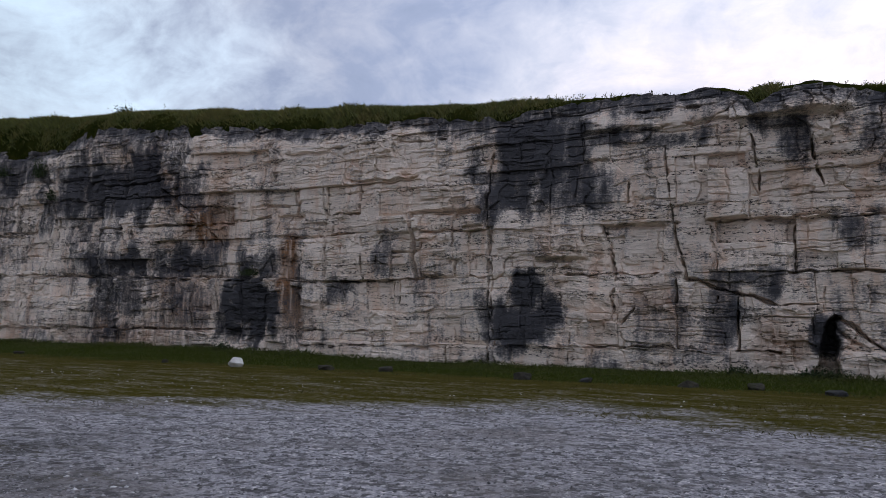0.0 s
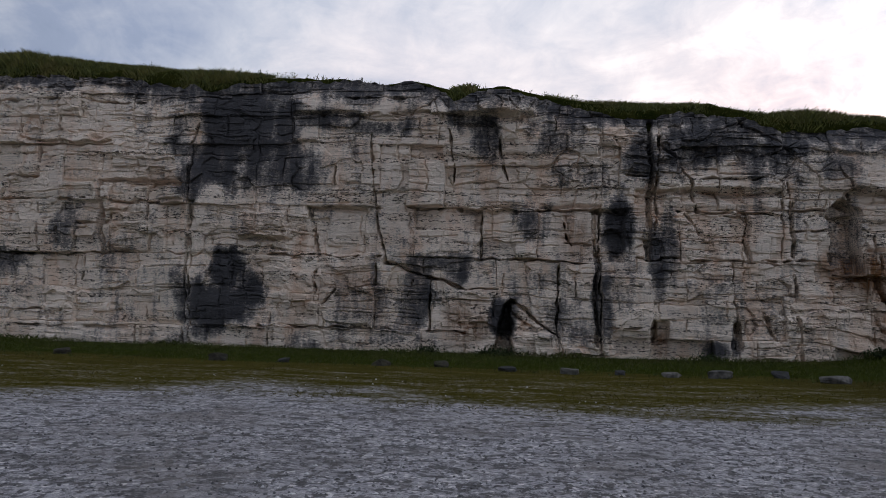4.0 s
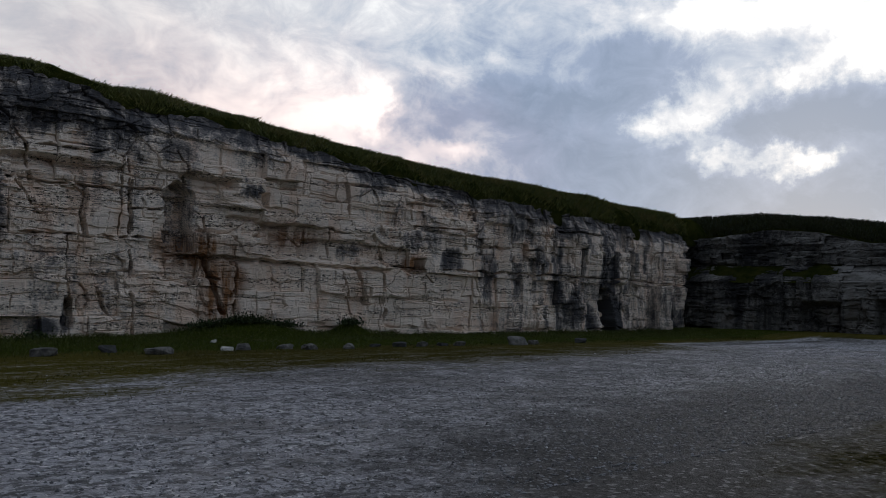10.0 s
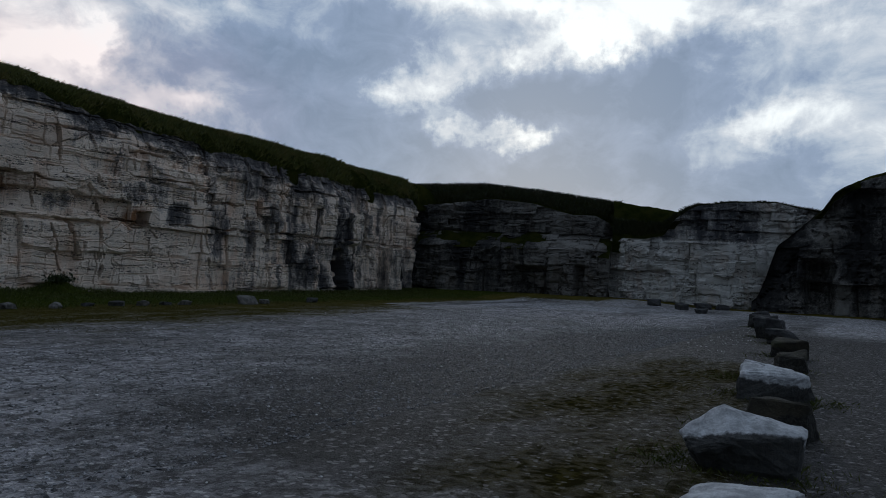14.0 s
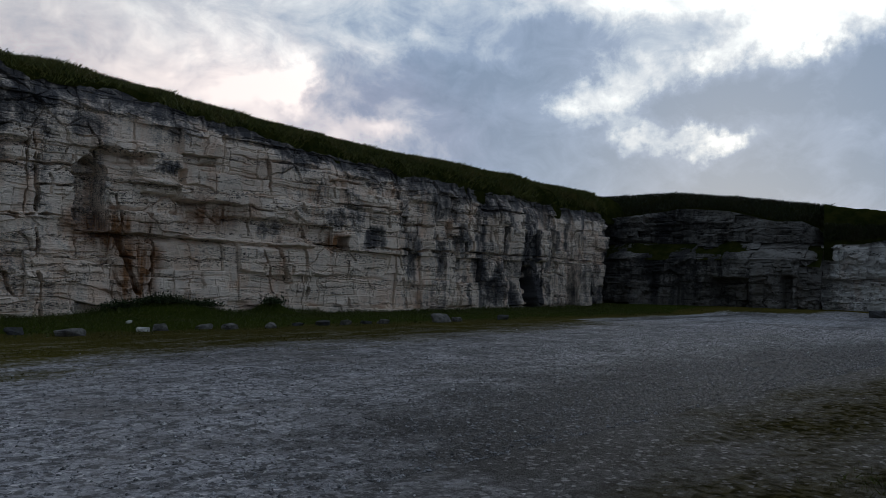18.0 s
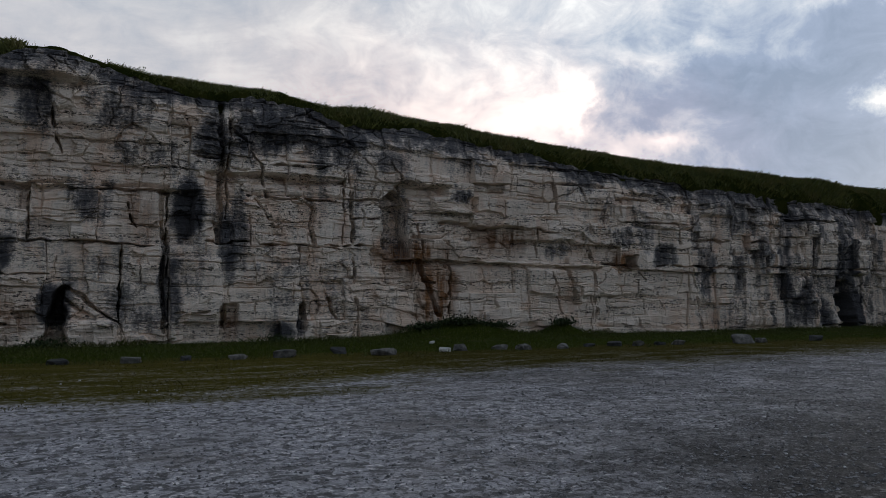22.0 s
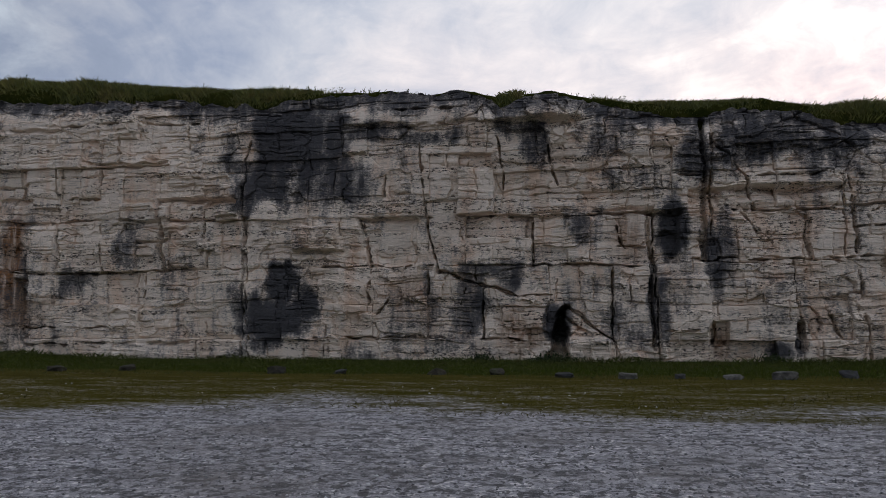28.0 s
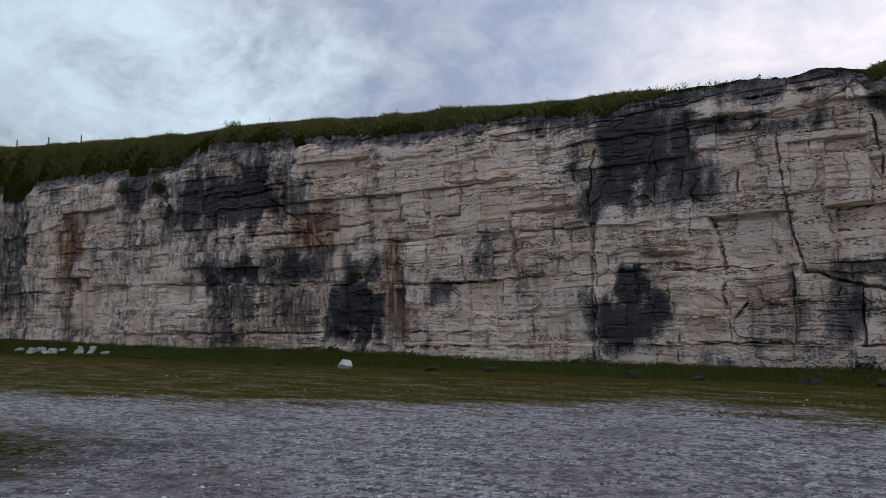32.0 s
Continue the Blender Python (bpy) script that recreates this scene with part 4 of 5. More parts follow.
def core(name, us, cap, place, mat, behind, floor=-0.6):
    """The solid rock behind the blocks."""
    U, V = np.meshgrid(us, np.linspace(0, 1, 9), indexing="ij")
    top = cap(U) - 0.25
    v = np.stack([U, np.full_like(U, behind), floor + (top - floor) * V], -1).reshape(-1, 3)
    n = len(v)
    v2 = v.copy()
    v2[:, 1] += 3.0
    f = grid_faces(len(us), 9)
    verts = place(np.concatenate([v, v2]))
    i = np.arange(len(us) - 1)
    lid = np.stack([i * 9 + 8, (i + 1) * 9 + 8, n + (i + 1) * 9 + 8, n + i * 9 + 8], -1)
    return sheet(name, verts, np.concatenate([f, f[:, ::-1] + n, lid]), mat, None, (("stain_shade", np.full(2 * n, 0.5)), ("rust", np.zeros(2 * n))))


cliff = tagged(core("cliff_wall", np.linspace(-74, 45.2, 150), lambda x: interp(x, ROCK_EDGE), on_main, chalk, 2.6),
               "tall pale bedded limestone quarry face with black lichen stains", "cliff", kind="structure")
COURSES = [(-0.5, 0.75, []), (0.75, 3.42, [2.1]), (3.42, 5.3, [4.4]), (5.3, 7.6, [6.1, 6.8]), (7.6, 8.7, []), (8.7, 9.6, []), (9.6, 10.6, []),
           (10.6, 11.7, []), (11.7, 12.8, []), (12.8, 14.2, [])]
JOINTS = [-12.8, -5.5, 1.1, 2.6, 8.85, 10.5, -15.9, -20.85, -23.0, 4.4, 14.2, 18.2, 20.2, -27.2, -40.0, -44.5, -54.2]


def bed_shift(x):
    return interp(x, BED_SHIFT)


def no_rust(x, z):
    return np.zeros_like(x)


face_blocks(cliff, "rock_block", -30, 26, COURSES, JOINTS, 2.1, 0.036, cliff_depth, cliff_stain_shade, lambda x, z: 1.5 * blobs(x, z, RUST), on_main, edge_z, bed_shift,
            chalk, 5, limit=300, near=(-26, 24))
face_blocks(cliff, "rock_block", 26, 45, COURSES, JOINTS, 1.0, 0.05, cliff_depth, cliff_stain_shade, lambda x, z: 1.5 * blobs(x, z, RUST), on_main, edge_z, bed_shift, chalk, 6)
face_blocks(cliff, "rock_block", -74, -30, COURSES, JOINTS, 1.7, 0.05, cliff_depth, cliff_stain_shade, lambda x, z: 1.5 * blobs(x, z, RUST), on_main, edge_z, bed_shift, chalk, 7)

# ---- the end of the quarry: a dark stepped face, a paler face beyond it and an outcrop ----


def frame_of(ax, ay, bx, by):
    """A placer for a face whose base runs from a to b, its front towards the camera."""
    dx, dy = bx - ax, by - ay
    n = math.hypot(dx, dy)
    dx, dy = dx / n, dy / n

    def put(v):
        return np.stack([ax + v[:, 0] * dx - v[:, 1] * dy, ay + v[:, 0] * dy + v[:, 1] * dx, v[:, 2]], -1)

    return put, n


END_A = [(0, 6.2), (3, 6.3), (6, 6.7), (9, 6.4), (12, 5.6), (13.4, 5.6), (14.2, 5.2), (14.6, 4.6), (19, 4.2)]
put_a, len_a = frame_of(44.6, 29.5, 47.19, 15.23)


def end_depth(x, z):
    d = 0.8 * fbm(x * 0.2, z * 0.25, 14, 3) + rugged(x, z, 1.6, 100) + 2.2 * smooth(3.2, 4.4, z)
    return d + 1.2 * smooth(13.6, 14.8, x) ** 2 + 0.9 * box(x, z, 8.5, 10.7, -0.5, 2.0, 0.15) + 0.8 * box(x, z, 12.6, 13.1, -0.5, 2.2, 0.15)


def end_stain(x, z):
    return 0.6 + 0.9 * fbm(x * 0.6, z * 0.2, 9, 3) - 0.3 * smooth(3.9, 4.6, z) - 0.6 * box(x, z, 11.2, 14.6, -0.5, 4.6, 0.5) - 0.6 * box(x, z, 3.9, 4.7, -0.3, 1.8, 0.2)


end_face = tagged(core("cliff_wall_end", np.linspace(0, len_a, 30), lambda x: interp(x, END_A), put_a, shaded_rock, 3.4),
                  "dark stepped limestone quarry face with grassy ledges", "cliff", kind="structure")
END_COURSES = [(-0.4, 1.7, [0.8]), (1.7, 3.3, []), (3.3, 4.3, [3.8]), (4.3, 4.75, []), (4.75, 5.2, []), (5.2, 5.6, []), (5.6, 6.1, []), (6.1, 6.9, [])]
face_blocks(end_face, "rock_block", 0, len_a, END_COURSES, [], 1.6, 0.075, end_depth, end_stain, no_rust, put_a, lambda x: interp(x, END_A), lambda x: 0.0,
            shaded_rock, 11, 0.14, near=(-1, 30))

END_B = [(-3.28, 4.06), (0, 4.14), (2.13, 4.14), (3.28, 4.39), (3.94, 5.45), (4.59, 5.95), (5.25, 6.31), (7.38, 6.52), (9.84, 6.56), (11.48, 6.19), (13.94, 5.86), (16.4, 5.62)]
put_b, len_b = frame_of(47.95, 15.25, 52.05, 1.65)


def far_depth(x, z):
    return 1.0 * (1 - smooth(0.0, 1.6, x)) ** 2 + 0.5 * fbm(x * 0.2, z * 0.25, 24, 3) + rugged(x, z, 1.5, 200) + 0.3 * smooth(3.9, 4.1, z)


def far_stain(x, z):
    return 0.1 + 0.7 * fbm(x * 0.9, z * 0.25, 19, 3) + 0.5 * smooth(3.8, 4.4, z) * (1 - 0.6 * smooth(8.6, 10.2, x)) - 0.25 * box(x, z, 2.5, 10, 0.5, 3.7, 0.5)


far_face = tagged(core("cliff_wall_far", np.linspace(0.2, len_b, 30), lambda x: interp(x, END_B), put_b, shaded_rock, 1.6),
                  "grey limestone quarry face beyond the gravel", "cliff", kind="structure")
FAR_COURSES = [(-0.4, 2.1, [1.0]), (2.1, 3.95, [3.0]), (3.95, 4.8, []), (4.8, 5.45, []), (5.45, 6.0, []), (6.0, 6.9, [])]
face_blocks(far_face, "rock_block", 0.0, len_b, FAR_COURSES, [], 1.8, 0.085, far_depth, far_stain, no_rust, put_b, lambda x: interp(x, END_B), lambda x: 0.0,
            far_rock, 12, 0.14, near=(-5, 30))

END_C = [(-0.51, 0.5), (-0.17, 0.83), (0.26, 2.45), (0.65, 3.9), (1.24, 4.41), (2.1, 5.34), (2.94, 6.11), (3.48, 7.04), (4.03, 7.46), (5.35, 7.97), (6.8, 8.4), (8.5, 8.74), (13.6, 9.76), (20.4, 10.44), (34, 10.44)]
put_c, len_c = frame_of(48.4, 6.2, 48.9, -22.1)


def out_depth(x, z):
    return 1.6 * fbm(x * 0.16, z * 0.2, 44, 3) + rugged(x, z, 2.2, 300) + 0.25 * z + 1.2 * box(x, z, 2.2, 3.6, 0.0, 3.0, 0.3)


outcrop = tagged(core("cliff_wall_outcrop", np.linspace(-0.5, len_c, 34), lambda x: interp(x, END_C), put_c, shaded_rock, 4.5),
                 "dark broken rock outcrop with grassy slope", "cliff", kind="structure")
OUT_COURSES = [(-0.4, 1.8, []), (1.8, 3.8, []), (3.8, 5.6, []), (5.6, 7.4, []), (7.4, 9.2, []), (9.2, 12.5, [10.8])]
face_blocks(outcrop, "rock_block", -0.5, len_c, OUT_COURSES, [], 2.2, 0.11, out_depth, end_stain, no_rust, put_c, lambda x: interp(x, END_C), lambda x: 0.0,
            shaded_rock, 13, 0.35, near=(-1, 40))


# ---- ground ----
GRAVEL_EDGE = [(-60, 6.5), (-18, 8.6), (-14, 9.8), (-9.5, 11.5), (-7, 13.2), (-5, 14.2), (-2.4, 13.1), (0.4, 11.8), (3, 12.3), (6.5, 14.5), (10, 14.4),
               (16.4, 15.2), (26, 16.4), (31, 16.8), (36, 18.5), (46, 17)]


def axis(lo, hi, step, outer):
    mid = np.arange(lo, hi + step / 2, step)
    grow = step * 1.35 ** np.arange(1, 40)
    tail = np.cumsum(grow)
    tail = tail[tail < outer]
    return np.concatenate([lo - tail[::-1], mid, hi + tail])


def ground_z(x, y):
    foot = interp(x, FOOT)
    bank = (0.12 + foot) * smooth(21.5, 27.5, y + 0.8 * vnoise(x * 0.4, 1.0)) * (1 - smooth(43.0, 46.0, x))
    mound = 0.55 * np.exp(-((x - 13.4) / 2.0) ** 2 - ((y - 27.2) / 1.0) ** 2) + 0.5 * np.exp(-((x - 18.3) / 0.7) ** 2 - ((y - 27.4) / 0.8) ** 2)
    flat = 0.03 * fbm(x * 0.3, y * 0.3, 1.0, 3) + 0.012 * fbm(x * 2.0, y * 2.0, 3.0, 3)
    end = 0.3 * smooth(40.0, 46.0, x) * smooth(8, 14, y)
    return np.where(np.hypot(x, y) < 90, flat, 0) + bank + mound + end


def turf_of(x, y):
    t = 0.48 + (y - interp(x, GRAVEL_EDGE)) / 7.0 + 0.12 * vnoise(x * 0.35, y * 1.1, 17)
    t = np.clip(t, 0, 0.75) + 0.12 * smooth(17.5, 20, y) + 0.95 * smooth(19.9, 21.9, y + 0.5 * vnoise(x * 0.5, 9.0))
    t = np.maximum(t, 0.75 * np.exp(-((x + 12.5) / 5.0) ** 2 - ((y - 4.5) / 2.5) ** 2))
    t = np.maximum(t, 0.74 * np.exp(-((x - 12.0) / 5.5) ** 4 - ((y - 2.8) / 2.2) ** 2))
    t = np.maximum(t, 0.7 * np.exp(-((x - 6.4) / 3.2) ** 2 - ((y - 1.9) / 1.8) ** 2))
    t = np.maximum(t, 1.3 * smooth(41.0, 45.0, x) * smooth(12.0, 16.0, y))
    t = np.maximum(t, 1.2 * smooth(45.2, 47.2, x))
    return np.where(x > 28, np.minimum(t, 0.35 + 2 * smooth(18.5, 21, y) + 2 * smooth(42, 46, x)), t)


def dirt_of(x, y):
    d = smooth(1.5, 8.0, x) * (1 - smooth(20.0, 32.0, x)) * (1 - 0.85 * smooth(3.5, 9.0, y)) * (1.05 + 0.5 * fbm(x * 0.25, y * 0.25, 66, 3))
    return np.clip(d + 0.5 * np.exp(-((x + 11) / 5.0) ** 2 - ((y - 5.0) / 3.0) ** 2) + 0.12 + 0.26 * smooth(2.0, 10.0, x) * (1 - smooth(26.0, 36.0, x)) + 0.6 * smooth(24.0, 33.0, x) * np.clip(vnoise(x * 0.12, y * 0.8, 4) + 0.1, 0, 1), 0, 1)


gx, gy = axis(-45, 50, 0.3, 2500), axis(-1.5, 28.5, 0.25, 2500)
GX, GY = np.meshgrid(gx, gy, indexing="ij")
gz = ground_z(GX, GY)
tagged(sheet("ground", np.stack([GX, GY, gz], -1).reshape(-1, 3), grid_faces(len(gx), len(gy)), ground_mat, None, (("turf", turf_of(GX, GY)), ("dirt", dirt_of(GX, GY)))),
       "pale gravel quarry floor with thin olive turf towards the cliff", "ground", kind="structure")


def hill(name, us, low, sky, place, front, rise, label, behind=400, down=2.0):
    """The turf above a rock face: from its edge up to the skyline and back over the hill."""
    rows = [(0.75, -0.25), (0.85, 0.12), (1.0, 0.3), (1.2, 0.48), (1.5, 0.7), (2.0, 0.9), (2.5, 1.0), (3.2, 1.02), (5, 0.98), (9, 0.9), (20, 0.7), (60, 0.3), (behind, -down)]
    rows = rows if rise is None else [(a * rise, b) for a, b in rows]
    pts = []
    for off, k in rows:
        # the skyline is seen past the edge: lift it with its distance
        far = (front + 2.5 * (rise or 1)) / front
        top = 1.6 + (sky(us / far if rise is None and front < 40 else us) - 1.6) * far
        z = low(us) - 0.05 + (top - low(us)) * k - (0.25 if k < 0 else 0.0)
        near = 1.0 if off < 12 else 0.0
        z = z + near * (0.10 * fbm(us * 1.1, off * 1.3, 2.0, 3) + 0.05 * vnoise(us * 4, off * 5, 7))
        pts.append(place(np.stack([us, np.full_like(us, off + 0.15 * vnoise(us * 0.9, off, 4) * near), z], -1)))
    v = np.stack(pts, 1).reshape(-1, 3)
    return tagged(sheet(name, v, grid_faces(len(us), len(rows)), hill_mat), label, "grass", kind="structure")


xs = np.arange(-80, 52, 0.16)
hill("hilltop", xs, lambda x: interp(x, ROCK_EDGE), lambda x: interp(x, SKYLINE), on_main, FRONT, None, "grassy hilltop above the limestone cliff")
SKY_A = [(-4, 7.6), (-0.7, 7.55), (4.7, 7.6), (8.9, 7.15), (12.9, 6.63), (15.9, 6.24), (18.7, 5.9)]
end_hill = hill("hilltop_end", np.arange(-4, 14.7, 0.25), lambda x: interp(x, END_A), lambda x: interp(x, SKY_A),
     lambda v: put_a(np.stack([v[:, 0], v[:, 1] + 2.2, v[:, 2]], -1)), 49.0, 1.4, "grassy hill above the end of the quarry", 12, 0.0)
SKY_B = [(-4.1, 6.81), (-1.64, 6.64), (0, 6.48), (1.8, 6.27), (3.94, 5.96), (4.43, 5.9), (5.25, 6.11), (7.54, 6.36), (10.09, 6.36), (11.73, 6.03), (13.94, 5.62), (16.4, 5.37)]
far_hill = hill("hilltop_far", np.arange(0.1, len_b, 0.25), lambda x: interp(x, END_B), lambda x: interp(x, SKY_B), put_b, 52.5, None, "turf above the far face", 120, 1.0)
hill("hilltop_outcrop", np.arange(-0.4, len_c, 0.3), lambda x: interp(x, END_C), lambda x: interp(x, END_C) + 0.1,
     lambda v: put_c(np.stack([v[:, 0], v[:, 1] + 1.6, v[:, 2]], -1)), 58.0, None, "turf on top of the rock outcrop", 100, 1.0)

# grassy ledge half way up the end face
us = np.arange(0, len_a + 0.1, 0.2)
ledge = []
for off, z in ((0.1, 3.25), (0.5, 3.5), (1.2, 3.95), (2.0, 4.35), (2.9, 4.5)):
    ledge.append(put_a(np.stack([us, off + 0.5 * fbm(us * 0.3, off, 6, 3), z + 0.3 * fbm(us * 0.35, z, 8, 3) - 0.5 * smooth(9, 15, us)], -1)))
tagged(sheet("grass_ledge", np.stack(ledge, 1).reshape(-1, 3), grid_faces(len(us), 5), hill_mat), "grassy ledge across the dark rock face", "grass", kind="structure")


# ---- grass and loose gravel ----
def blades(name, base, height, width, mat, label, lean=0.5, seed=1):
    """Many bent blades, each of two triangles, rooted at the points of base."""
    rng = np.random.default_rng(seed)
    n = len(base)
    a = rng.uniform(0, 2 * np.pi, n)
    h = height * rng.uniform(0.5, 1.4, n)
    w = width * rng.uniform(0.6, 1.4, n)
    side = np.stack([np.cos(a), np.sin(a), np.zeros(n)], -1) * w[:, None] * 0.5
    bend = rng.normal(0, lean, (n, 2)) * h[:, None]
    mid = base + np.stack([bend[:, 0] * 0.3, bend[:, 1] * 0.3, h * 0.55], -1)
    tip = base + np.stack([bend[:, 0], bend[:, 1], h], -1)
    v = np.stack([base - side, base + side, mid + side * 0.7, tip], 1).reshape(-1, 3)
    i = np.arange(n)[:, None] * 4
    f = np.concatenate([i + [[0, 1, 2]], i + [[0, 2, 3]]])
    return tagged(sheet(name, v, f, mat), label, "grass", kind="stuff")


rng = np.random.default_rng(4)
n = 120000
bx, by = rng.uniform(-62, 44, n), rng.uniform(19.9, 27.5, n)
keep = rng.random(n) < 0.35 + 0.65 * smooth(20.0, 26.0, by)
bx, by = bx[keep], by[keep]
tall = 0.07 + 0.16 * smooth(25.5, 27.4, by) * (0.5 + 0.5 * vnoise(bx * 0.7, by))
blades("bank_grass", np.stack([bx, by, ground_z(bx, by) - 0.01], -1), tall, 0.018, grass_mat, "dark green grass along the foot of the cliff", 0.5, 2)

n = 90000
tx, ty = rng.uniform(-32, 40, n), rng.uniform(9.5, 21.5, n)
keep = (turf_of(tx, ty) + 0.35 * vnoise(tx * 0.5, ty * 1.6, 3) > 0.55) & (rng.random(n) < 0.8)
tx, ty = tx[keep], ty[keep]
blades("turf_grass", np.stack([tx, ty, ground_z(tx, ty) - 0.01], -1), 0.035 + 0.03 * np.clip(vnoise(tx * 0.8, ty * 0.8), 0, 1), 0.012, turf_grass_mat,
       "short olive turf between the gravel and the cliff", 0.6, 8)

n = 9000
spots = np.array([(5.6, 0.8), (7.3, 1.35), (7.3, 0.7), (9.1, 1.2), (11.9, 1.5), (11.9, 0.8), (14.0, 1.9), (16.0, 1.6), (18.7, 1.9), (22.6, 2.4), (25.0, 3.0), (30.0, 3.8)])
pick = spots[rng.integers(0, len(spots), n)] + rng.normal(0, 0.3, (n, 2))
blades("boulder_grass", np.stack([pick[:, 0], pick[:, 1], ground_z(pick[:, 0], pick[:, 1]) - 0.02], -1), np.full(n, 0.055), 0.006, grass_mat,
       "tufts of dark grass round the row of boulders", 0.5, 9)

n = 150000
hx, hs = rng.uniform(-70, 46, n), rng.uniform(0, 1, n) ** 0.7
low, top = interp(hx, ROCK_EDGE) - 0.1, 1.6 + (interp(hx * FRONT / (FRONT + 2.5), SKYLINE) - 1.6) * (FRONT + 2.5) / FRONT
bare = np.clip((interp(hx, SKYLINE) - interp(hx, ROCK_EDGE)) / 0.25, 0, 1)
keep = rng.random(n) < 0.02 + 0.98 * bare
hx, hs, low, top = hx[keep], hs[keep], low[keep], top[keep]
hz = low + 0.05 + (top - low) * np.interp(0.8 + hs * 1.7, [0.8, 1.0, 1.2, 1.5, 2.0, 2.5], [0.05, 0.3, 0.48, 0.7, 0.9, 1.0])
blades("top_grass", np.stack([hx, FRONT + 0.8 + hs * 1.7, hz - 0.14], -1), 0.10 + 0.09 * bare[keep] + 0.1 * np.clip(vnoise(hx * 0.9, 3), 0, 1) + 0.1 * np.clip(vnoise(hx * 0.25, 5), 0, 1), 0.018, top_grass_mat,
       "rough green grass along the cliff top", 0.45, 3)


def scatter(ob, rows, count, seed):
    """Random points on the first strips of a hill sheet."""
    r = np.random.default_rng(seed)
    co = np.empty(len(ob.data.vertices) * 3, np.float32)
    ob.data.vertices.foreach_get("co", co)
    g = co.reshape(-1, 13, 3)
    i, j = r.integers(0, len(g) - 1, count), r.integers(1, rows, count)
    u, v = r.random((count, 1)), r.random((count, 1))
    return (g[i, j] * (1 - u) + g[i + 1, j] * u) * (1 - v) + (g[i, j + 1] * (1 - u) + g[i + 1, j + 1] * u) * v


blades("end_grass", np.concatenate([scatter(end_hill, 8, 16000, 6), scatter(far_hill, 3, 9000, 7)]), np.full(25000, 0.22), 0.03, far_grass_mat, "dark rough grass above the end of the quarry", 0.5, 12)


def pebbles(name, x, y, size, mat, label, seed):
    """Loose stones, each a squashed uneven octahedron."""
    r = np.random.default_rng(seed)
    n = len(x)
    unit8 = np.array([(1, 0, 0), (0, 1, 0), (-1, 0, 0), (0, -1, 0), (0, 0, 1), (0, 0, -1)], float)
    v = unit8[None] * r.uniform(0.6, 1.3, (n, 6, 1)) * size[:, None, None] * np.array([1, 1, 0.6])
    a = r.uniform(0, 6.28, n)
    c, s = np.cos(a)[:, None], np.sin(a)[:, None]
    v = np.stack([v[..., 0] * c - v[..., 1] * s, v[..., 0] * s + v[..., 1] * c, v[..., 2]], -1)
    v += np.stack([x, y, ground_z(x, y) + size * 0.2], -1)[:, None]
    tri = np.array([(0, 1, 4), (1, 2, 4), (2, 3, 4), (3, 0, 4), (1, 0, 5), (2, 1, 5), (3, 2, 5), (0, 3, 5)])
    f = (np.arange(n)[:, None, None] * 6 + tri[None]).reshape(-1, 3)
    return tagged(sheet(name, v.reshape(-1, 3), f, mat, flat=True), label, "gravel", kind="stuff")


n = 90000
px, py = rng.uniform(-22, 34, n), 4.5 + 12.5 * rng.uniform(0, 1, n) ** 1.6
keep = (rng.random(n) < 1.0 - 1.7 * turf_of(px, py)) | (rng.random(n) < 0.004)
px, py = px[keep], py[keep]
pebbles("loose_gravel", px, py, 0.007 + 0.02 * rng.random(len(px)) ** 3, pebble_mat, "loose pale grey gravel stones on the quarry floor", 5)


n = 9000
px, py = rng.uniform(-22, 34, n), 3.0 + 14 * rng.uniform(0, 1, n) ** 1.4
keep = (vnoise(px * 0.5, py * 0.8, 31) + 0.5 * vnoise(px * 2, py * 2, 32) > -0.1) & (rng.random(n) < 1.05 - turf_of(px, py) - 0.7 * dirt_of(px, py))
px, py = px[keep], py[keep]
pebbles("pale_stones", px, py, 0.012 + 0.022 * rng.random(len(px)) ** 2, pale_pebble_mat, "larger pale stones strewn over the gravel", 6)


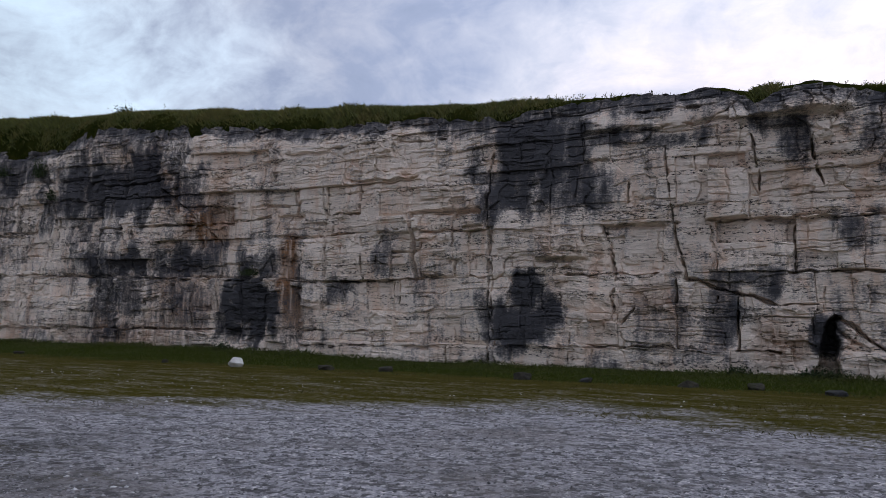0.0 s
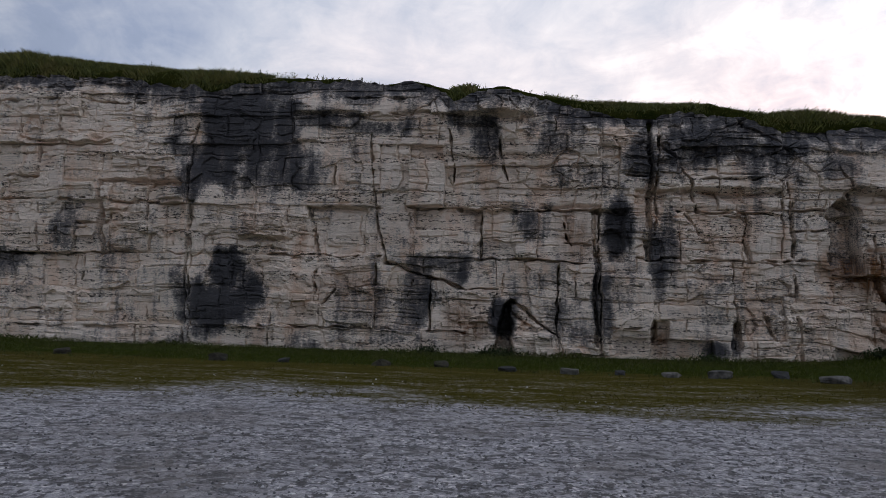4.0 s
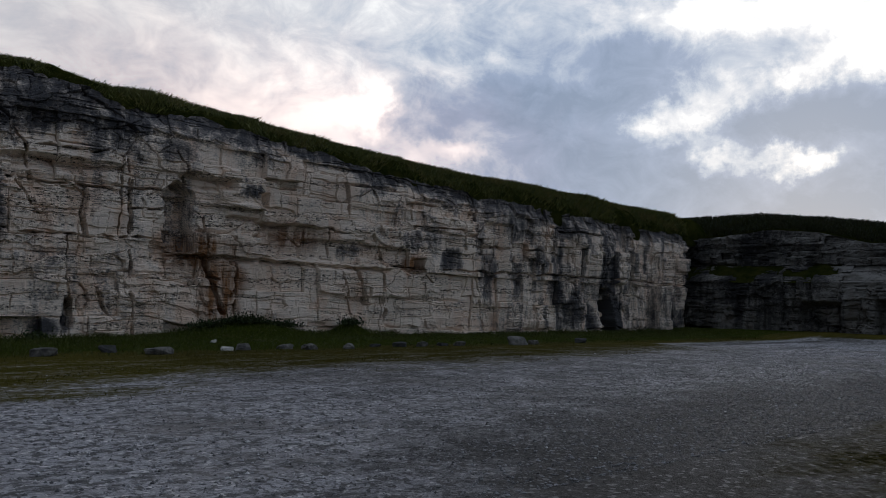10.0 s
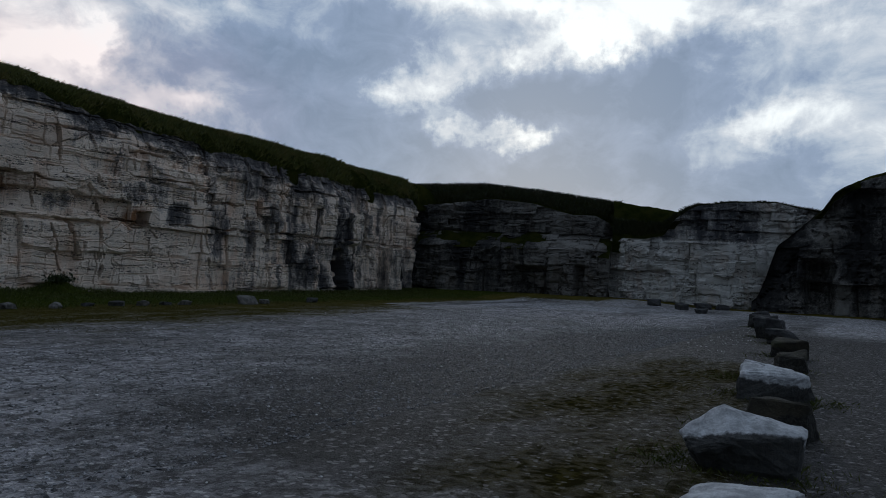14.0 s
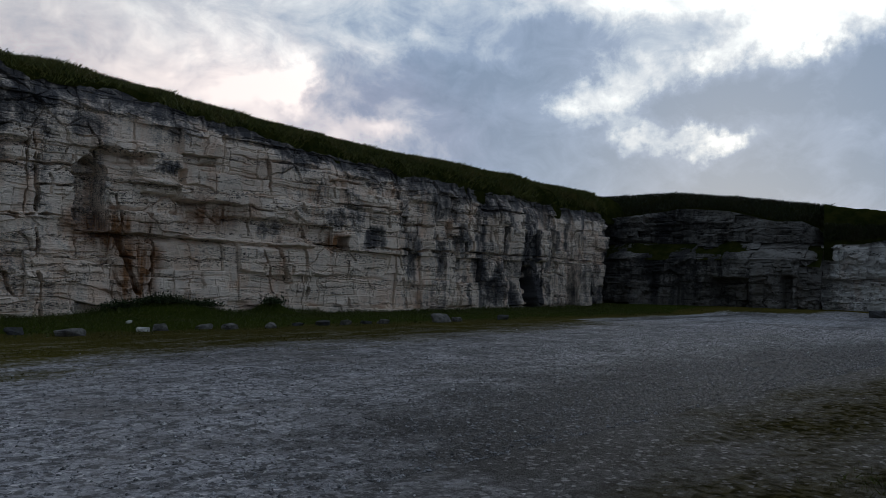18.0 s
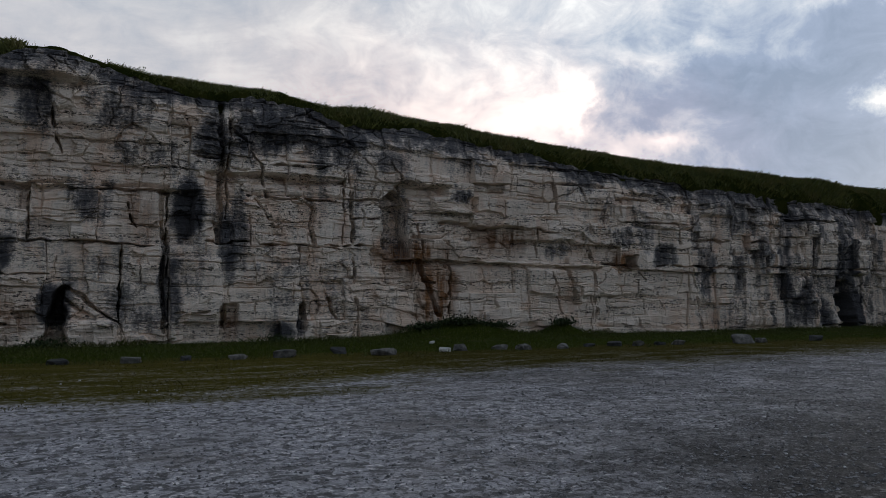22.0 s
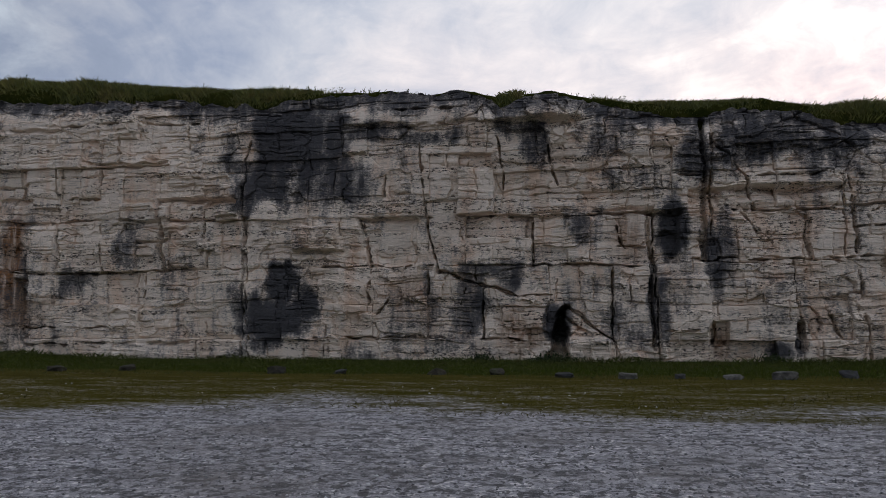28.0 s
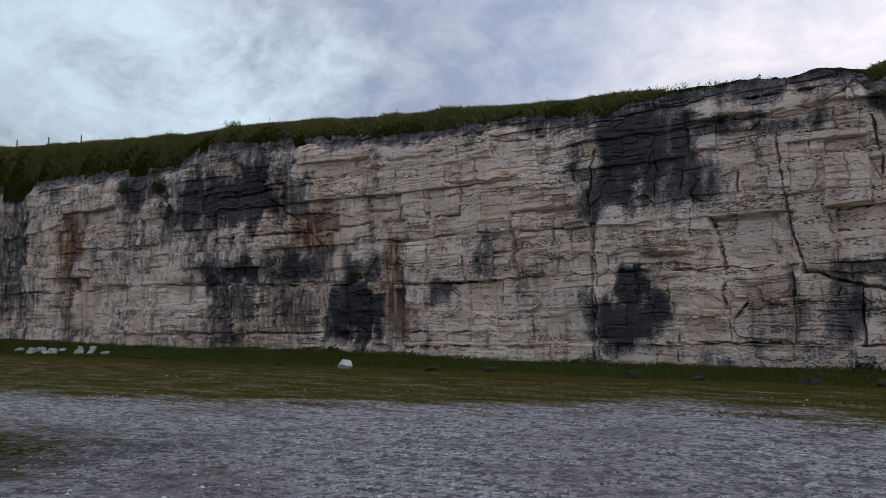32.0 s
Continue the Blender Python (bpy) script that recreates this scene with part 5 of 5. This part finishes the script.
# ---- boulders ----
def boulder(name, x, y, size, turn, mat, label, category, group, seed, detail=4, cuts=9, sunk=0.15, side_shade=0.0, side_shade_at=0.12, hull=(), level=False, knocked=(0.6, 1.0)):
    """A rough, angular stone: a ball cut by planes, then worn, half sunk into the ground."""
    r = random.Random(seed)
    bm = bmesh.new()
    if hull:
        for p in hull:
            bm.verts.new(p)
    else:
        # the corners of a rough block, some knocked off, and a few points on its sides
        for sx in (-0.5, 0.5):
            for sy in (-0.5, 0.5):
                for sz in (-0.5, 0.5):
                    k = r.uniform(*knocked)
                    bm.verts.new((sx * k * r.uniform(0.8, 1.15), sy * k * r.uniform(0.8, 1.15), sz * k * r.uniform(0.7, 1.15)))
        for _ in range(cuts):
            d = Vector((r.gauss(0, 1), r.gauss(0, 1), r.gauss(0, 1))).normalized()
            k = max(abs(c) for c in d)
            bm.verts.new(d * (0.5 / k) * r.uniform(0.78, 1.0))
    made = bmesh.ops.convex_hull(bm, input=bm.verts)
    bmesh.ops.delete(bm, geom=[v for v in made["geom_interior"] if isinstance(v, bmesh.types.BMVert)], context="VERTS")
    bmesh.ops.dissolve_limit(bm, angle_limit=radians(14), verts=bm.verts, edges=bm.edges)
    bmesh.ops.bevel(bm, geom=bm.edges[:], offset=0.035, segments=1, affect="EDGES")
    bmesh.ops.triangulate(bm, faces=bm.faces[:])
    bmesh.ops.subdivide_edges(bm, edges=bm.edges[:], cuts=detail - 1, use_grid_fill=True)
    bm.normal_update()
    for v in bm.verts:
        p = v.co * 3.0 + Vector((seed * 3.1, 0, 0))
        v.co += v.normal * (0.05 * noise.noise(p) + 0.03 * noise.noise(p * 2.7) + 0.018 * noise.noise(p * 6.5))
    for k in range(3):
        lo, hi = min(v.co[k] for v in bm.verts), max(v.co[k] for v in bm.verts)
        for v in bm.verts:
            v.co[k] = (v.co[k] - (lo + hi) / 2) * size[k] / (hi - lo)
    for f in bm.faces:
        f.smooth = False
    me = bpy.data.meshes.new(name)
    bm.to_mesh(me)
    bm.free()
    me.materials.append(mat)
    # shade of the lower and front sides, with dark weathering, is painted beyond a tilted plane
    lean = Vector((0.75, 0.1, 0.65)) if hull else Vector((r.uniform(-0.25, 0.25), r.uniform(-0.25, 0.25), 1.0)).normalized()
    att = me.attributes.new("side_shade", "FLOAT", "POINT")
    att.data.foreach_set("value", [side_shade * (0.5 - lean.dot(Vector((v.co.x / size[0], v.co.y / size[1], v.co.z / size[2] - side_shade_at))) * 3.0) for v in me.vertices])
    ob = new(name, me)
    low = min(v.co.z for v in me.vertices)
    z = float(ground_z(np.array([x]), np.array([y]))[0])
    lean_x, lean_y = (0, 0) if level else (r.uniform(-6, 6), r.uniform(-6, 6))
    ob.matrix_world = pose(x, y, z - low - sunk * size[2], lean_x, lean_y, turn)
    return tagged(ob, label, category, group)


# a wedge: a pale top that slopes to the front and a steep front below, painted dark with shade
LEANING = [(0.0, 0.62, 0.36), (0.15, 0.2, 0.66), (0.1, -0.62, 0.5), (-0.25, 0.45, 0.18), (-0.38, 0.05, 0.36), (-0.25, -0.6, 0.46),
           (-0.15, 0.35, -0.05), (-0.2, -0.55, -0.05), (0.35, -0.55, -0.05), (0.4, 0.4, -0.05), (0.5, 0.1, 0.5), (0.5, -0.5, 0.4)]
ROW = "row of boulders beside the gravel"
for i, (x, y, sx, sy, sz, turn, mat, words) in enumerate([
    (5.6, 0.66, 0.86, 0.7, 0.28, 80, pale_stone, "low pale grey limestone boulder beside the gravel"),
    (7.35, 0.95, 0.78, 1.05, 0.56, 8, pale_stone, "large pale angular limestone boulder with a slanted face"),
    (9.1, 0.8, 0.66, 0.66, 0.5, 80, brown_stone, "dark brown weathered boulder in the row"),
    (11.9, 1.2, 1.02, 0.8, 0.52, 95, pale_stone, "pale topped limestone boulder in the row"),
    (14.0, 1.52, 0.78, 0.7, 0.34, 80, pale_stone, "flat pale limestone boulder in the row"),
    (15.9, 1.4, 0.6, 0.6, 0.46, 100, brown_stone, "squat brown boulder in the row"),
    (18.7, 1.7, 0.82, 0.8, 0.56, 90, brown_stone, "squared dark brown boulder in the row"),
    (22.6, 2.3, 0.82, 0.8, 0.5, 75, grey_stone, "dark grey boulder in the row"),
    (25.0, 2.86, 0.9, 0.9, 0.8, 85, grey_stone, "tall dark grey boulder in the row"),
    (30.0, 3.7, 0.85, 0.9, 0.6, 60, grey_stone, "dark grey boulder in the row"),
    (35.6, 4.5, 0.8, 0.8, 0.55, 95, grey_stone, "dark grey boulder in the row"),
]):
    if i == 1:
        boulder("boulder", x, y, (sx, sy, sz), turn, mat, words, "boulder", ROW, 20 + i, 6, 6, sunk=0.08, side_shade=1.0, side_shade_at=-0.22, hull=LEANING, level=True)
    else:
        boulder("boulder", x, y, (sx, sy, sz), turn, mat, words, "boulder", ROW, 20 + i, 5, 4, side_shade=1.0)
for i, (x, y, s) in enumerate([(43.6, 11.2, 0.85), (42.5, 9.4, 0.75), (45.4, 8.9, 0.9), (46.2, 8.0, 0.75), (39.5, 7.8, 0.6), (44.3, 9.9, 0.65)]):
    boulder("stone", x, y, (s, s * 0.8, s * 0.5), i * 40, grey_stone, "dark stone at the edge of the far grass", "stone", "stones below the far face", 140 + i, 3)

FOOT_ROW = "stones along the foot of the cliff"
for i, (x, y, s, mat) in enumerate([
    (-15.4, 20.7, 0.75, brown_stone), (-13.3, 21.0, 0.6, brown_stone), (-8.5, 20.7, 0.6, brown_stone), (-6.7, 20.8, 0.55, grey_stone),
    (-3.9, 20.7, 0.65, brown_stone), (-2.3, 20.9, 0.5, brown_stone), (-0.5, 20.5, 0.6, grey_stone), (1.1, 20.2, 0.55, slab_stone),
    (2.4, 20.4, 0.35, grey_stone), (3.7, 20.3, 0.6, slab_stone), (4.9, 20.4, 0.75, slab_stone), (6.6, 21.1, 0.55, grey_stone),
    (7.6, 20.1, 0.85, slab_stone), (9.75, 20.8, 0.45, white_stone), (10.3, 20.9, 0.6, slab_stone), (11.7, 20.9, 0.6, slab_stone),
    (12.3, 20.5, 0.6, slab_stone), (13.6, 20.3, 0.5, slab_stone), (15.0, 20.8, 0.5, grey_stone), (16.0, 20.8, 0.6, grey_stone),
    (16.8, 20.6, 0.5, slab_stone), (17.7, 20.6, 0.5, grey_stone), (18.5, 20.6, 0.6, slab_stone), (21.1, 20.2, 0.9, slab_stone),
    (22.0, 20.2, 0.7, slab_stone), (25.0, 20.4, 0.7, grey_stone), (-22.4, 20.4, 0.4, brown_stone), (-32.3, 21.3, 0.6, brown_stone), (10.8, 24.0, 0.3, white_stone),
]):
    s *= 0.85
    boulder("stone", x, y, (s, s * 0.6, s * (0.36 + 0.1 * (i % 3))), (i * 37) % 50 - 25, mat,
            "pale limestone stone in the grass below the cliff" if mat in (slab_stone, white_stone) else "dark stone in the grass below the cliff",
            "stone", FOOT_ROW, 60 + i, 4, 12, sunk=0.25, knocked=(0.35, 0.95))
LUMP = [(-0.5, 0.1, 0.0), (-0.3, -0.4, -0.1), (0.25, -0.45, 0.0), (0.5, 0.0, -0.1), (0.3, 0.4, 0.1), (-0.2, 0.45, 0.0), (-0.25, -0.1, 0.42), (0.15, 0.1, 0.5), (0.3, -0.2, 0.3), (-0.3, 0.0, -0.4), (0.3, 0.0, -0.4)]
boulder("white_rock", -18.7, 20.1, (0.56, 0.44, 0.4), 205, white_stone, "bright white chalk rock lying on the turf", "rock", "", 107, 5, hull=LUMP, level=True)
for i in range(16):
    r = random.Random(300 + i)
    boulder("rubble_stone", -43.5 + r.gauss(0, 2.0), 23.6 + r.uniform(-1.2, 1.2), (r.uniform(0.2, 0.55), r.uniform(0.2, 0.5), r.uniform(0.18, 0.4)), r.uniform(0, 90),
            pale_stone, "white chalk rubble stone heaped on the grass bank", "stone", "heap of chalk rubble", 300 + i, 3)


# ---- plants ----
def rod(name, base, tip, radius, mat, parent):
    """A thin tapered stem from base to tip, as one part."""
    bm = bmesh.new()
    m = Matrix.Translation((base + tip) / 2) @ (tip - base).to_track_quat("Z", "Y").to_matrix().to_4x4()
    bmesh.ops.create_cone(bm, cap_ends=True, segments=6, radius1=radius, radius2=radius * 0.5, depth=(tip - base).length, matrix=m)
    me = bpy.data.meshes.new(name)
    bm.to_mesh(me)
    bm.free()
    me.materials.append(mat)
    ob = new(name, me)
    ob.parent = parent
    return ob


def leaf_clump(name, x, y, z, size, count, mat, label, category, seed):
    """A small plant: bent stems from one root, and the leaves round them as its one crown."""
    r = np.random.default_rng(seed)
    ob = tagged(new(name), label, category)
    ob.location = (x, y, z)
    for _ in range(5):
        tip = Vector((float(r.normal(0, 0.4)) * size[0], float(r.normal(0, 0.3)) * size[1], abs(float(r.normal(0.5, 0.3))) * size[2] + 0.05))
        rod("stem", Vector((0, 0, -0.05)), tip, 0.014, mat, ob)
    p = r.normal(0, 0.42, (count, 3)) * np.array(size)
    p[:, 2] = np.abs(p[:, 2])
    a, b = r.normal(0, 1, (count, 3)), r.normal(0, 1, (count, 3))
    a /= np.linalg.norm(a, axis=1)[:, None]
    b -= a * (a * b).sum(1)[:, None]
    b /= np.linalg.norm(b, axis=1)[:, None]
    s = r.uniform(0.03, 0.07, count)[:, None]
    v = np.stack([p - a * s, p + b * s * 0.5, p + a * s, p - b * s * 0.5], 1).reshape(-1, 3)
    f = np.arange(count)[:, None] * 4 + np.arange(4)[None]
    tagged(sheet("leaves", v, f, mat, ob, flat=True), kind="stuff")
    return ob


bush_mat = leaf_material("dark leaves", (0.012, 0.022, 0.006), (0.04, 0.06, 0.015), (0.05, 0.05, 0.018))
for i, (x, z, sx, sz, n) in enumerate([(-41.0, 9.6, 0.6, 1.2, 700), (-44.5, 9.9, 0.7, 0.8, 500), (-25.0, 3.7, 0.7, 0.35, 350), (-39.8, 8.2, 0.3, 0.8, 250)]):
    leaf_clump("wall_plant", x, FRONT - 0.1, z, (sx, 0.3, sz), n, bush_mat, "dark green plant rooted in a crack of the cliff", "plant", 400 + i)
for i, (x, y, sx, sz, n) in enumerate([(11.9, 27.0, 0.8, 0.26, 900), (13.3, 26.8, 1.1, 0.3, 1500), (14.9, 27.0, 0.9, 0.24, 900), (18.2, 27.1, 0.6, 0.28, 700),
                                       (-1.0, 27.1, 0.9, 0.3, 600), (-3.5, 27.2, 0.5, 0.3, 300), (6.2, 27.2, 0.5, 0.3, 300), (-26.0, 27.1, 0.6, 0.3, 300)]):
    leaf_clump("foot_shrub", x, y, float(ground_z(np.array([x]), np.array([y]))[0]), (sx, 0.4, sz), n, bush_mat, "low dark shrub at the foot of the cliff", "shrub", 420 + i)


def hill_top(x):
    return 1.6 + (float(interp(x, SKYLINE)) - 1.6) * (FRONT + 2.5) / FRONT


leaf_clump("skyline_bush", -34.2 * 1.09, FRONT + 2.5, hill_top(-34.2) - 0.05, (0.75, 0.5, 0.55), 900, bush_mat, "small dark bush on the grassy skyline", "bush", 450)


def stalk(x, y, z, h, seed):
    """A dry weed: a thin bent stem with a few branches and seed heads."""
    r = random.Random(seed)
    ob = tagged(new("weed"), "dry weed with small seed heads on the cliff top", "weed", "weeds on the cliff top")
    ob.location = (x, y, z)
    top = Vector((r.uniform(-0.06, 0.06), 0, h))
    tips = [top]
    rod("stem", Vector((0, 0, -0.15)), top, 0.009, bush_mat, ob)
    for k in (0.55, 0.75):
        tip = top * k + Vector((r.uniform(-0.08, 0.08), r.uniform(-0.05, 0.05), 0.09))
        rod("branch", top * k, tip, 0.006, bush_mat, ob)
        tips.append(tip)
    for tip in tips:
        bm = bmesh.new()
        bmesh.ops.create_icosphere(bm, subdivisions=1, radius=r.uniform(0.012, 0.024), matrix=Matrix.Translation(tip) @ Matrix.Diagonal((1, 1, 1.7, 1)))
        me = bpy.data.meshes.new("seed_head")
        bm.to_mesh(me)
        bm.free()
        me.materials.append(bush_mat)
        new("seed_head", me).parent = ob


rw = random.Random(8)
for i in range(40):
    x = rw.choice((rw.uniform(-13, -6), rw.uniform(-30, 10), rw.uniform(-60, 30), rw.gauss(-10.5, 0.5)))
    stalk(x, FRONT + 1.6, 1.6 + (float(interp(x, SKYLINE)) - 1.6) * 1.05 - 0.1, rw.uniform(0.2, 0.5), i)

# fence posts on the far left of the hilltop
wood_mat, n, bsdf = material("grey weathered post wood")
pos = n.add("ShaderNodeNewGeometry").outputs["Position"]
n.link(n.mix(n.noise(n.scale(pos, (9, 9, 1.5)), 4, 4, 0.6), (0.07, 0.06, 0.05), (0.16, 0.14, 0.12)), bsdf.inputs["Base Color"])
for x in (-58.9, -54.3, -50.0):
    bm = bmesh.new()
    bmesh.ops.create_cone(bm, cap_ends=True, segments=8, radius1=0.06, radius2=0.05, depth=1.0, matrix=Matrix.Translation((0, 0, 0.1)))
    me = bpy.data.meshes.new("fence_post")
    bm.to_mesh(me)
    bm.free()
    me.materials.append(wood_mat)
    ob = new("fence_post", me)
    ob.location = (x * 1.09, FRONT + 2.5, hill_top(x) + 0.05)
    tagged(ob, "thin grey wooden fence post on the grassy skyline", "fence post", "fence posts on the hilltop")
